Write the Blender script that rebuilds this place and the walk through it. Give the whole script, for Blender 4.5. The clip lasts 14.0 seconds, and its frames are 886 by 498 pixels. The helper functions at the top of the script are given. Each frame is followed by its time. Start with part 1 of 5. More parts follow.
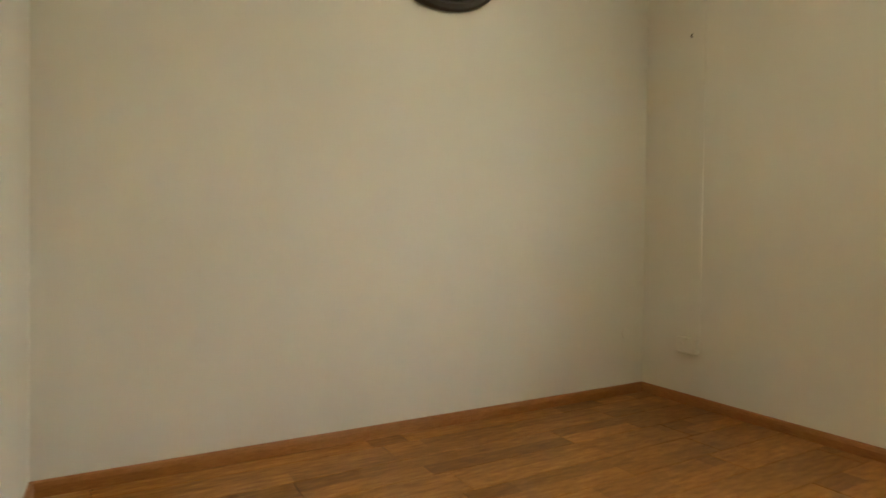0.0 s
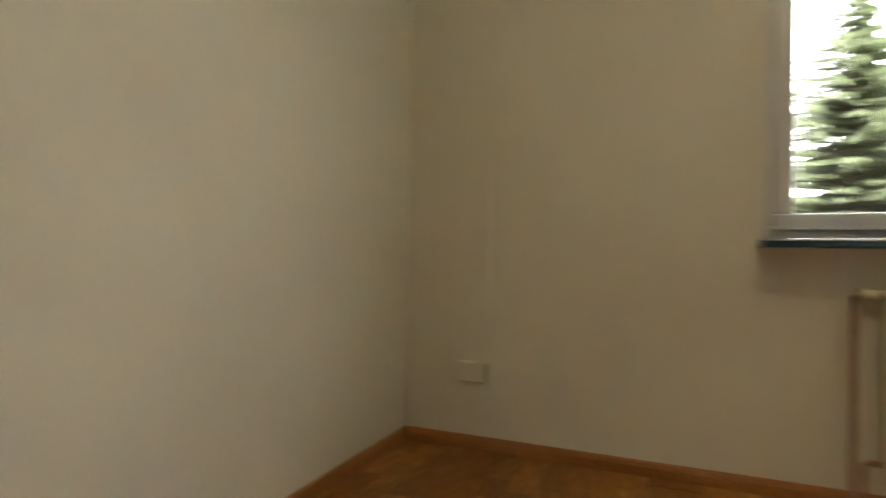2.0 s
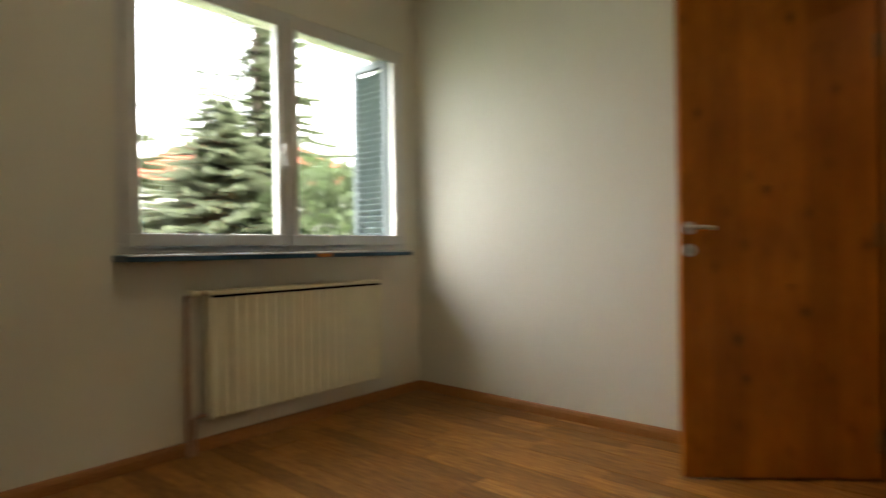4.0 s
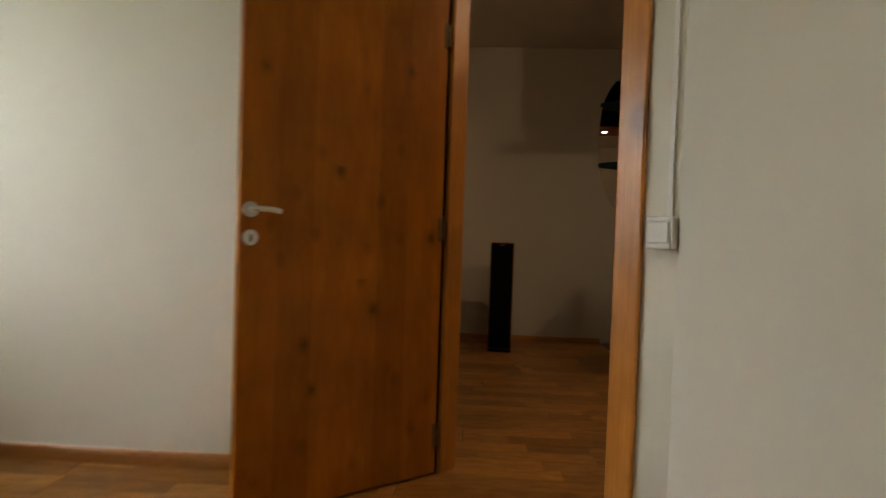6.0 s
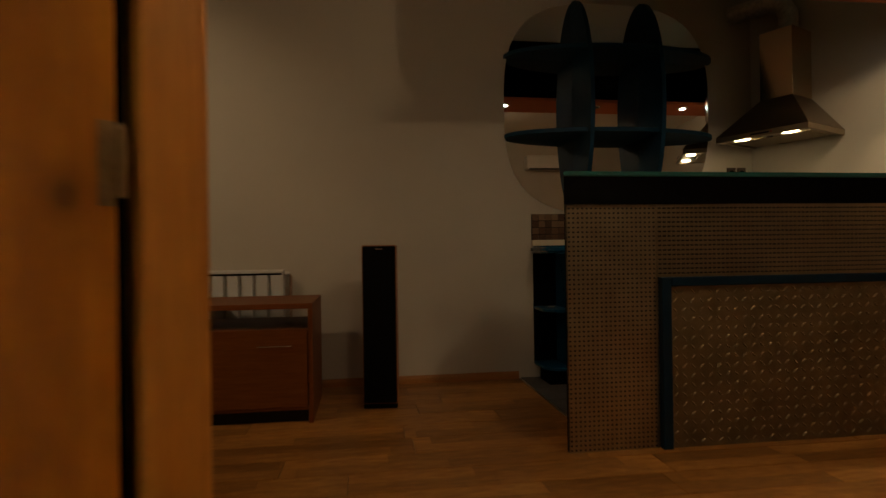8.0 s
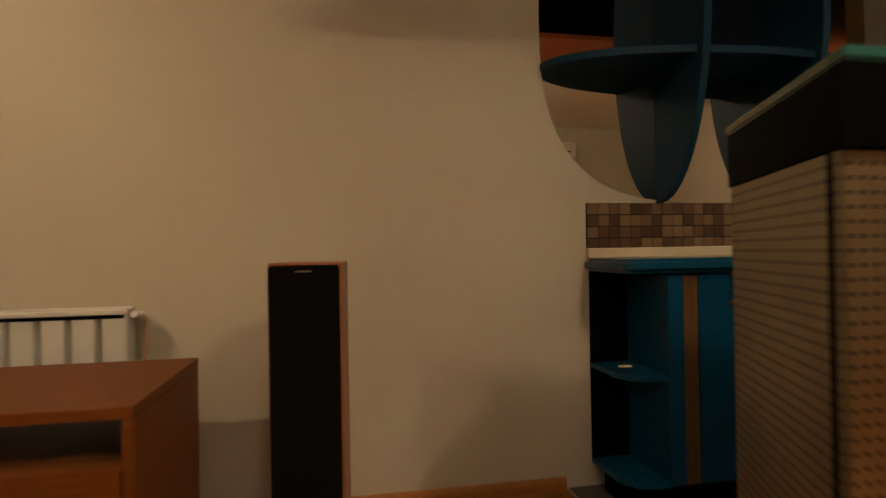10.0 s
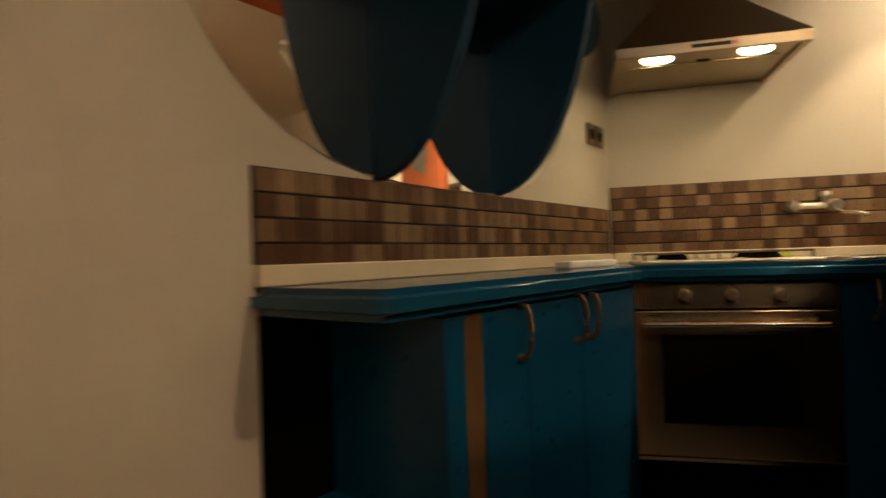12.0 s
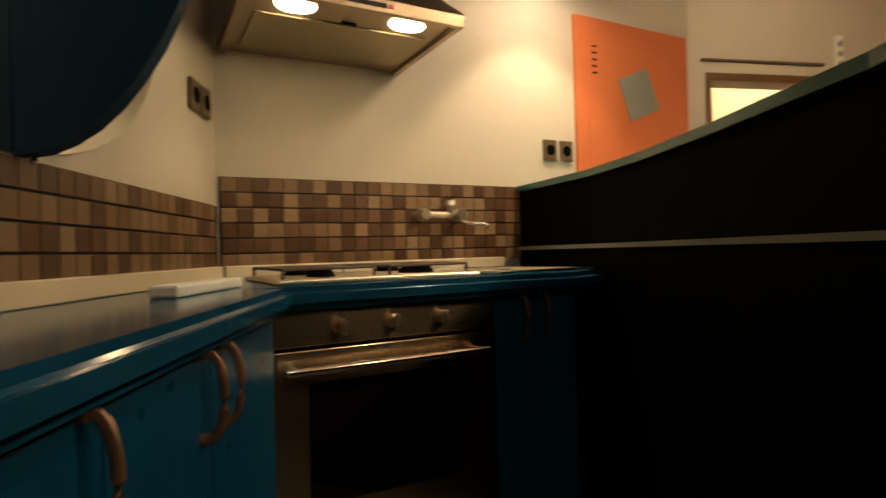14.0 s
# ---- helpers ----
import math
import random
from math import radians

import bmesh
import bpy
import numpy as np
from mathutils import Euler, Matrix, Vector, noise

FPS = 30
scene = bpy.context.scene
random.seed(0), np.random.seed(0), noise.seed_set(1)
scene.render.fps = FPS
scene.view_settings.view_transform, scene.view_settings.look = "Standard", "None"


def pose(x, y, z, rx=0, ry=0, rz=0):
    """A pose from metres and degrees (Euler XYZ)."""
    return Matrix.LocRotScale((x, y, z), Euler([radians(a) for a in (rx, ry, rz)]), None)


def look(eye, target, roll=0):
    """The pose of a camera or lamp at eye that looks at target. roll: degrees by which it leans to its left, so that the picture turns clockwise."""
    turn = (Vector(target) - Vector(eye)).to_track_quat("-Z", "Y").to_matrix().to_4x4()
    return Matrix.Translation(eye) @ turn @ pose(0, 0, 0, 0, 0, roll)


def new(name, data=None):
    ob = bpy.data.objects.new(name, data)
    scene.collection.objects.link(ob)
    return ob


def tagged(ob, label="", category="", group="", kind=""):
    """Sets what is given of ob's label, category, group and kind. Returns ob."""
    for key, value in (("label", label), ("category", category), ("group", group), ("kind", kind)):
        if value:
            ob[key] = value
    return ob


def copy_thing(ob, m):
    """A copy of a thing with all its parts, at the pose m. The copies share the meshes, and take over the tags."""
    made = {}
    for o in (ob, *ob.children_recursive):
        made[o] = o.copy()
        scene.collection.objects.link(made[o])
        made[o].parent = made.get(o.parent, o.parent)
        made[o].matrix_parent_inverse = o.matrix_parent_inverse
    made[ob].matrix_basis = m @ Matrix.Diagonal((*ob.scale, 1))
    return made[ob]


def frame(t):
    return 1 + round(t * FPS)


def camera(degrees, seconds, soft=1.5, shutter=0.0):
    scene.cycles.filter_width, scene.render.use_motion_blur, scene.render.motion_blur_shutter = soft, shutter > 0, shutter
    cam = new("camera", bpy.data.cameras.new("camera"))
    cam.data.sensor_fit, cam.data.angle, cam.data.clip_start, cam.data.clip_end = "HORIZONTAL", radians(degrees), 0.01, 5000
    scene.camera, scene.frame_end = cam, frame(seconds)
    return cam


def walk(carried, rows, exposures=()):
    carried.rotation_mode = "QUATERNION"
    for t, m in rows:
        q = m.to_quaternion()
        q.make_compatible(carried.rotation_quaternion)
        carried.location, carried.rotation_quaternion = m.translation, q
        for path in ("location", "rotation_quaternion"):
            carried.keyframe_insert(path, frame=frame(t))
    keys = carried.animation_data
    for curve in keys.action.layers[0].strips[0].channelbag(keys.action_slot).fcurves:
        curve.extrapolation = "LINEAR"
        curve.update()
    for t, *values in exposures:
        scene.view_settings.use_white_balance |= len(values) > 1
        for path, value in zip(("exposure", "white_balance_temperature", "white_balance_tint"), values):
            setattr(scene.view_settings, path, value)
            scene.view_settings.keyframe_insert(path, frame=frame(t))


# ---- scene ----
LENS = 76.2
cam = camera(LENS, 14.0, soft=1.45, shutter=0.7)
PATH = [
    (0, (0.333, 1.201, 0.947), (-0.663, -0.533, 0.917), 0.7),
    (0.5, (0.119, 0.883, 0.885), (-0.87, -0.855, 0.874), 1.0),
    (1, (-0.049, 0.521, 0.931), (-1.26, -1.07, 0.897), 0.6),
    (1.5, (-0.095, 0.165, 0.893), (-1.622, -1.126, 0.889), 1.3),
    (2, (-0.156, -0.09, 0.88), (-1.997, -0.862, 0.896), 0.9),
    (2.5, (-0.191, -0.339, 0.998), (-2.19, -0.323, 0.955), 0.1),
    (3, (-0.078, -0.462, 1.01), (-2.003, 0.077, 0.959), -0.1),
    (3.5, (0.054, -0.557, 0.967), (-1.653, 0.485, 0.965), -0.7),
    (4, (0.105, -0.717, 0.963), (-1.211, 0.788, 0.959), -0.8),
    (4.2, (0.093, -0.79, 0.962), (-1.034, 0.863, 0.949), -0.5),
    (6.3, (0.053, 0.129, 0.97), (0.043, 2.128, 0.939), 0.4),
    (6.5, (0.038, 0.297, 0.954), (0.094, 2.296, 0.948), -0.9),
    (7, (0.058, 0.682, 0.931), (0.221, 2.676, 0.923), -1.0),
    (7.5, (0.135, 1.062, 0.901), (0.361, 3.05, 0.905), -0.7),
    (8, (0.226, 1.43, 0.883), (0.5, 3.411, 0.888), -0.8),
    (8.5, (0.293, 1.814, 0.901), (0.588, 3.793, 0.913), -1.0),
    (8.7, (0.332, 2.002, 0.909), (0.624, 3.98, 0.917), -1.0),
    (10.8, (0.426, 3.665, 0.946), (1.031, 5.571, 0.972), -1.0),
    (11, (0.451, 3.798, 0.945), (1.201, 5.651, 0.972), -0.8),
    (11.5, (0.582, 4.09, 0.949), (1.808, 5.669, 0.977), -1.4),
    (12, (0.778, 4.31, 0.947), (2.354, 5.541, 0.98), -1.8),
    (12.5, (1.021, 4.472, 0.953), (2.802, 5.382, 0.976), -1.7),
    (13, (1.198, 4.568, 0.961), (3.107, 5.165, 0.977), -1.6),
    (13.5, (1.292, 4.619, 0.965), (3.284, 4.791, 0.975), -1.7),
    (14, (1.306, 4.635, 0.97), (3.302, 4.507, 0.98), -1.6),
]
EXPOSURES = [(0.0, 4.95), (1.0, 4.75), (2.5, 4.4), (3.5, 4.05), (4.2, 3.85), (6.3, 3.85), (7.3, 3.98), (8.0, 4.15), (8.7, 4.75), (10.8, 5.75), (12.0, 5.65), (12.6, 5.4), (13.2, 5.5), (14.0, 5.65)]
walk(cam, [(t, look(eye, aim, roll)) for t, eye, aim, roll in PATH], EXPOSURES)

# ---- light ----
world = bpy.data.worlds.new("overcast_sky")
scene.world = world
world.use_nodes = True
wn = world.node_tree.nodes
wl = world.node_tree.links
sky = wn.new("ShaderNodeTexSky")
sky.sky_type = "NISHITA"
sky.sun_disc = False
sky.sun_elevation = radians(52)
sky.sun_rotation = radians(200)
pale = wn.new("ShaderNodeHueSaturation")
pale.inputs["Saturation"].default_value = 0.1
wl.new(sky.outputs["Color"], pale.inputs["Color"])
# overcast: brighter overhead than near the horizon
way = wn.new("ShaderNodeTexCoord")
part_z = wn.new("ShaderNodeSeparateXYZ")
wl.new(way.outputs["Generated"], part_z.inputs["Vector"])
rise = wn.new("ShaderNodeMath")
rise.operation, rise.use_clamp = "MULTIPLY", True
rise.inputs[1].default_value = 1.0
wl.new(part_z.outputs["Z"], rise.inputs[0])
gain = wn.new("ShaderNodeMath")
gain.operation = "MULTIPLY_ADD"
gain.inputs[1].default_value, gain.inputs[2].default_value = 2.1, 0.7
wl.new(rise.outputs[0], gain.inputs[0])
cloud = wn.new("ShaderNodeVectorMath")
cloud.operation = "SCALE"
wl.new(pale.outputs["Color"], cloud.inputs[0])
wl.new(gain.outputs[0], cloud.inputs["Scale"])
wl.new(cloud.outputs["Vector"], wn["Background"].inputs["Color"])
wn["Background"].inputs["Strength"].default_value = 0.15


def lamp(name, kind, m, energy, color, **settings):
    data = bpy.data.lights.new(name, kind)
    data.energy, data.color = energy, color
    if "radius" in settings:
        data.shadow_soft_size = settings["radius"]
    if kind == "SPOT":
        data.spot_size, data.spot_blend = radians(settings["cone"]), settings["blend"]
    if kind == "SUN":
        data.angle = radians(settings["angle"])
    ob = new(name, data)
    ob.matrix_world = m
    return ob


SUN_DIR = Vector((0.55, -0.45, 0.7))
lamp("sun", "SUN", look(SUN_DIR * 20, (0, 0, 0)), 0.5, (1.0, 0.97, 0.92), angle=14)
WARM = (1.0, 0.74, 0.42)


# ---- materials ----
def node_mat(name):
    m = bpy.data.materials.new(name)
    m.use_nodes = True
    return m, m.node_tree.nodes, m.node_tree.links, m.node_tree.nodes["Principled BSDF"]


def coords(n, l, scale=(1, 1, 1), kind="Object", rot=(0, 0, 0)):
    tc, mp = n.new("ShaderNodeTexCoord"), n.new("ShaderNodeMapping")
    mp.inputs["Scale"].default_value = scale
    mp.inputs["Rotation"].default_value = rot
    l.new(tc.outputs[kind], mp.inputs["Vector"])
    return mp.outputs["Vector"]


def noise_tex(n, l, vec, scale, detail=4.0, rough=0.55):
    t = n.new("ShaderNodeTexNoise")
    t.inputs["Scale"].default_value, t.inputs["Detail"].default_value, t.inputs["Roughness"].default_value = scale, detail, rough
    l.new(vec, t.inputs["Vector"])
    return t.outputs["Fac"]


def ramp(n, l, fac, stops):
    r = n.new("ShaderNodeValToRGB")
    while len(r.color_ramp.elements) < len(stops):
        r.color_ramp.elements.new(0.5)
    for e, (p, c) in zip(r.color_ramp.elements, stops):
        e.position, e.color = p, (*c, 1) if len(c) == 3 else c
    l.new(fac, r.inputs["Fac"])
    return r.outputs["Color"]


def mix(n, l, a, b, fac, mode="MIX"):
    m = n.new("ShaderNodeMix")
    m.data_type, m.blend_type = "RGBA", mode
    for sock, v in ((m.inputs[6], a), (m.inputs[7], b), (m.inputs[0], fac)):
        if isinstance(v, bpy.types.NodeSocket):
            l.new(v, sock)
        else:
            sock.default_value = (*v, 1) if isinstance(v, tuple) else v
    return m.outputs[2]


def bump(n, l, height, strength, distance, bsdf):
    b = n.new("ShaderNodeBump")
    b.inputs["Strength"].default_value, b.inputs["Distance"].default_value = strength, distance
    l.new(height, b.inputs["Height"])
    l.new(b.outputs["Normal"], bsdf.inputs["Normal"])


def plain(name, color, rough=0.5, metal=0.0, vary=0.12, scale=6.0, grain=120.0, relief=0.15, coat=0.0, spec=0.5):
    """A surface of one colour with soft stains, fine grain and uneven gloss."""
    m, n, l, b = node_mat(name)
    vec = coords(n, l)
    big, fine = noise_tex(n, l, vec, scale), noise_tex(n, l, vec, grain, 2)
    dark = tuple(c * (1 - vary) for c in color)
    col = ramp(n, l, big, [(0.3, dark), (0.7, tuple(min(1, c * (1 + vary * 0.5)) for c in color))])
    l.new(col, b.inputs["Base Color"])
    l.new(ramp(n, l, fine, [(0.2, (rough * 0.85,) * 3), (0.8, (min(1, rough * 1.15),) * 3)]), b.inputs["Roughness"])
    b.inputs["Metallic"].default_value = metal
    b.inputs["Coat Weight"].default_value = coat
    b.inputs["Specular IOR Level"].default_value = spec
    if relief:
        bump(n, l, fine, relief, 0.002, b)
    return m


def wood(name, dark, light, along=(1, 1, 1), rough=0.45, per_object=0.0, knots=0.0, staves=0.0, shift=0.0, lengths=0.0, spec=0.5, tones=((0.66, 0.6, 0.55), (1.15, 1.12, 1.05)), streak=0.45):
    """Wood with grain stretched along the axis whose scale is small, staves across it, and knots."""
    m, n, l, b = node_mat(name)
    base = coords(n, l)
    tc = n.new("ShaderNodeTexCoord")
    info = n.new("ShaderNodeObjectInfo")
    add = n.new("ShaderNodeVectorMath")
    add.operation = "ADD"
    sc = n.new("ShaderNodeVectorMath")
    sc.operation = "SCALE"
    sc.inputs[0].default_value = (13.7, 7.1, 3.3)
    l.new(info.outputs["Random"], sc.inputs["Scale"])
    l.new(tc.outputs["Object"], add.inputs[0])
    l.new(sc.outputs["Vector"], add.inputs[1])
    mp = n.new("ShaderNodeMapping")
    mp.inputs["Scale"].default_value = along
    l.new(add.outputs["Vector"] if per_object else base, mp.inputs["Vector"])
    grain = noise_tex(n, l, mp.outputs["Vector"], 9, 8, 0.65)
    fine = noise_tex(n, l, mp.outputs["Vector"], 60, 3, 0.6)
    col = ramp(n, l, grain, [(0.28, dark), (0.55, tuple((a + c) / 2 for a, c in zip(dark, light))), (0.75, light)])
    col = mix(n, l, col, tuple(c * 0.72 for c in dark), ramp(n, l, fine, [(0.55, (0, 0, 0)), (0.75, (streak,) * 3)]))
    if staves:
        # narrow boards of slightly different tone
        axis = max(range(3), key=lambda k: along[k])
        sep = n.new("ShaderNodeSeparateXYZ")
        l.new(base, sep.inputs["Vector"])
        wn1 = n.new("ShaderNodeTexWhiteNoise")
        wn1.noise_dimensions = "1D"
        f1 = n.new("ShaderNodeMath")
        f1.operation = "MULTIPLY_ADD"
        f1.inputs[1].default_value, f1.inputs[2].default_value = 1 / staves, shift
        l.new(sep.outputs[axis], f1.inputs[0])
        f2 = n.new("ShaderNodeMath")
        f2.operation = "FLOOR"
        l.new(f1.outputs[0], f2.inputs[0])
        if per_object:
            own = n.new("ShaderNodeMath")
            own.operation = "MULTIPLY_ADD"
            own.inputs[1].default_value = 57.31
            l.new(info.outputs["Random"], own.inputs[0])
            l.new(f2.outputs[0], own.inputs[2])
            f2 = own
        l.new(f2.outputs[0], wn1.inputs["W"])
        if lengths:
            a1 = n.new("ShaderNodeMath")
            a1.operation = "MULTIPLY_ADD"
            a1.inputs[1].default_value = 1 / lengths
            l.new(sep.outputs[0], a1.inputs[0])
            l.new(wn1.outputs["Value"], a1.inputs[2])
            a2 = n.new("ShaderNodeMath")
            a2.operation = "FLOOR"
            l.new(a1.outputs[0], a2.inputs[0])
            both = n.new("ShaderNodeCombineXYZ")
            l.new(f2.outputs[0], both.inputs[0])
            l.new(a2.outputs[0], both.inputs[1])
            wn1 = n.new("ShaderNodeTexWhiteNoise")
            wn1.noise_dimensions = "2D"
            l.new(both.outputs[0], wn1.inputs["Vector"])
        col = mix(n, l, col, ramp(n, l, wn1.outputs["Value"], [(0, tones[0]), (1, tones[1])]), 1.0, "MULTIPLY")
    if knots:
        patch = noise_tex(n, l, coords(n, l, (1, 1, 0.6)), 5.5, 3, 0.6)
        col = mix(n, l, col, ramp(n, l, patch, [(0.35, (0.84, 0.81, 0.77)), (0.65, (1.14, 1.14, 1.12))]), 1.0, "MULTIPLY")
    if per_object:
        tone = ramp(n, l, info.outputs["Random"], [(0, (1 - per_object,) * 3), (1, (1 + per_object * 0.6, 1 + per_object * 0.5, 1 + per_object * 0.4))])
        col = mix(n, l, col, tone, 1.0, "MULTIPLY")
    if knots:
        kv = coords(n, l, (1, 1, 0.72))
        v = n.new("ShaderNodeTexVoronoi")
        v.inputs["Scale"].default_value = knots
        l.new(kv, v.inputs["Vector"])
        spot = ramp(n, l, v.outputs["Distance"], [(0.07, (0.8, 0.8, 0.8)), (0.14, (0.4, 0.4, 0.4)), (0.3, (0, 0, 0))])
        pick = ramp(n, l, v.outputs["Color"], [(0.22, (0, 0, 0)), (0.3, (1, 1, 1))])
        col = mix(n, l, col, tuple(c * 0.3 for c in dark), mix(n, l, spot, pick, 1.0, "MULTIPLY"))
    l.new(col, b.inputs["Base Color"])
    b.inputs["Specular IOR Level"].default_value = spec
    l.new(ramp(n, l, fine, [(0.2, (rough * 0.8,) * 3), (0.8, (rough * 1.2,) * 3)]), b.inputs["Roughness"])
    bump(n, l, fine, 0.12, 0.001, b)
    return m


def painted_wall(name, color, marks=0.06):
    """Rolled emulsion paint: orange-peel relief, broad unevenness and faint scuffs."""
    m, n, l, b = node_mat(name)
    vec = coords(n, l)
    big, mid, fine = noise_tex(n, l, vec, 1.3, 3), noise_tex(n, l, vec, 9, 5, 0.7), noise_tex(n, l, vec, 260, 2)
    col = ramp(n, l, big, [(0.3, tuple(c * (1 - marks) for c in color)), (0.7, color)])
    col = mix(n, l, col, tuple(c * 0.8 for c in color), ramp(n, l, mid, [(0.62, (0, 0, 0)), (0.8, (0.22, 0.22, 0.22))]))
    l.new(col, b.inputs["Base Color"])
    b.inputs["Roughness"].default_value = 0.75
    bump(n, l, fine, 0.25, 0.0015, b)
    return m


def brushed(name, color, rough=0.3, stretch=(3, 3, 400), drawn=0.0):
    """Brushed metal; drawn stretches its highlights up and down on upright faces."""
    m, n, l, b = node_mat(name)
    if drawn:
        up = n.new("ShaderNodeCombineXYZ")
        up.inputs[2].default_value = 1.0
        l.new(up.outputs[0], b.inputs["Tangent"])
        b.inputs["Anisotropic"].default_value = drawn
    vec = coords(n, l, stretch)
    f = noise_tex(n, l, vec, 6, 3)
    l.new(ramp(n, l, f, [(0.3, tuple(c * 0.93 for c in color)), (0.7, color)]), b.inputs["Base Color"])
    l.new(ramp(n, l, f, [(0.3, (rough * 0.9,) * 3), (0.7, (rough * 1.1,) * 3)]), b.inputs["Roughness"])
    b.inputs["Metallic"].default_value = 1.0
    bump(n, l, f, 0.02, 0.0003, b)
    return m


def perforated(name, pitch=0.0205, wide=0.46, rough=0.34):
    """Steel sheet with rows of small punched slots."""
    m, n, l, b = node_mat(name)
    tc = n.new("ShaderNodeTexCoord")
    sep = n.new("ShaderNodeSeparateXYZ")
    l.new(tc.outputs["Object"], sep.inputs["Vector"])

    def cell(sock, size, fill):
        d = n.new("ShaderNodeMath")
        d.operation = "DIVIDE"
        d.inputs[1].default_value = size
        l.new(sock, d.inputs[0])
        f = n.new("ShaderNodeMath")
        f.operation = "FRACT"
        l.new(d.outputs[0], f.inputs[0])
        s = n.new("ShaderNodeMath")
        s.operation = "SUBTRACT"
        s.inputs[1].default_value = 0.5
        l.new(f.outputs[0], s.inputs[0])
        a = n.new("ShaderNodeMath")
        a.operation = "ABSOLUTE"
        l.new(s.outputs[0], a.inputs[0])
        c = n.new("ShaderNodeMath")
        c.operation = "LESS_THAN"
        c.inputs[1].default_value = fill / 2
        l.new(a.outputs[0], c.inputs[0])
        return c.outputs[0]

    sx = n.new("ShaderNodeMath")
    sx.operation = "ADD"
    l.new(sep.outputs[0], sx.inputs[0])
    l.new(sep.outputs[1], sx.inputs[1])
    hole = n.new("ShaderNodeMath")
    hole.operation = "MULTIPLY"
    l.new(cell(sx.outputs[0], pitch, wide), hole.inputs[0])
    l.new(cell(sep.outputs[2], pitch, 0.34), hole.inputs[1])
    vec = coords(n, l)
    stain = noise_tex(n, l, vec, 4, 5, 0.7)
    steel = ramp(n, l, stain, [(0.3, (0.3, 0.24, 0.16)), (0.7, (0.46, 0.38, 0.26))])
    l.new(mix(n, l, steel, (0.012, 0.012, 0.013), hole.outputs[0]), b.inputs["Base Color"])
    inv = n.new("ShaderNodeMath")
    inv.operation = "SUBTRACT"
    inv.inputs[0].default_value = 1.0
    l.new(hole.outputs[0], inv.inputs[1])
    l.new(inv.outputs[0], b.inputs["Metallic"])
    l.new(ramp(n, l, stain, [(0.2, (rough,) * 3), (0.8, (rough * 1.45,) * 3)]), b.inputs["Roughness"])
    bump(n, l, inv.outputs[0], 0.6, 0.002, b)
    return m


def glass_mat(name, color=(1, 1, 1), rough=0.0):
    m, n, l, b = node_mat(name)
    b.inputs["Base Color"].default_value = (*color, 1)
    b.inputs["Transmission Weight"].default_value = 1.0
    b.inputs["Roughness"].default_value = rough
    b.inputs["IOR"].default_value = 1.45
    return m


def glow(name, color, strength):
    m, n, l, b = node_mat(name)
    b.inputs["Base Color"].default_value = (0.9, 0.9, 0.9, 1)
    b.inputs["Emission Color"].default_value = (*color, 1)
    b.inputs["Emission Strength"].default_value = strength
    return m


def tile_mat(name):
    m, n, l, b = node_mat(name)
    info = n.new("ShaderNodeObjectInfo")
    vec = coords(n, l)
    cloud = noise_tex(n, l, vec, 30, 4, 0.6)
    tone = ramp(n, l, info.outputs["Random"], [(0.0, (0.05, 0.024, 0.012)), (0.4, (0.085, 0.043, 0.022)), (0.58, (0.13, 0.078, 0.042)), (0.85, (0.2, 0.134, 0.08)), (1.0, (0.14, 0.083, 0.043))])
    l.new(mix(n, l, tone, ramp(n, l, cloud, [(0.25, (0.85, 0.82, 0.78)), (0.75, (1.35, 1.3, 1.25))]), 1.0, "MULTIPLY"), b.inputs["Base Color"])
    b.inputs["Roughness"].default_value = 0.32
    bump(n, l, cloud, 0.15, 0.001, b)
    return m


def mirror_mat():
    m, n, l, b = node_mat("mirror_silver")
    b.inputs["Base Color"].default_value = (0.86, 0.87, 0.86, 1)
    b.inputs["Metallic"].default_value, b.inputs["Roughness"].default_value = 1.0, 0.015
    return m


WALL_A = painted_wall("off_white_emulsion", (0.715, 0.68, 0.565))
WALL_B = painted_wall("cream_emulsion", (0.5, 0.445, 0.36))
CEIL = painted_wall("ceiling_white", (0.74, 0.72, 0.67))
ORANGE = painted_wall("orange_paint", (0.52, 0.13, 0.036))
PVC = plain("white_upvc", (0.62, 0.6, 0.56), 0.35, relief=0.03, vary=0.05)
PLASTIC = plain("white_plastic", (0.74, 0.72, 0.66), 0.4, relief=0.03, vary=0.05)
ENAMEL = plain("cream_radiator_enamel", (0.74, 0.69, 0.5), 0.35, relief=0.05, vary=0.06)
COPPER = plain("painted_pipe", (0.36, 0.22, 0.14), 0.5, vary=0.3, scale=25)
BASE = wood("baseboard_wood", (0.27, 0.105, 0.022), (0.42, 0.18, 0.045), along=(3, 3, 18), rough=0.4, streak=0.2)
DOOR = wood("knotty_pine_door", (0.3, 0.092, 0.005), (0.42, 0.14, 0.008), along=(3.2, 3.2, 0.5), rough=0.42, knots=9.5, spec=0.2, staves=0.125, tones=((0.82, 0.8, 0.75), (1.1, 1.1, 1.06)), streak=0.12)
FRAME = wood("pine_frame", (0.44, 0.16, 0.02), (0.58, 0.23, 0.034), along=(7, 7, 0.4), rough=0.36, knots=3.0, streak=0.15)
FLOOR = wood("strip_laminate", (0.2, 0.075, 0.014), (0.5, 0.25, 0.066), along=(1.1, 5.5, 5.5), rough=0.36, per_object=0.12, spec=0.22, staves=0.0975, lengths=0.62, tones=((0.68, 0.6, 0.52), (1.26, 1.22, 1.14)), streak=0.16)
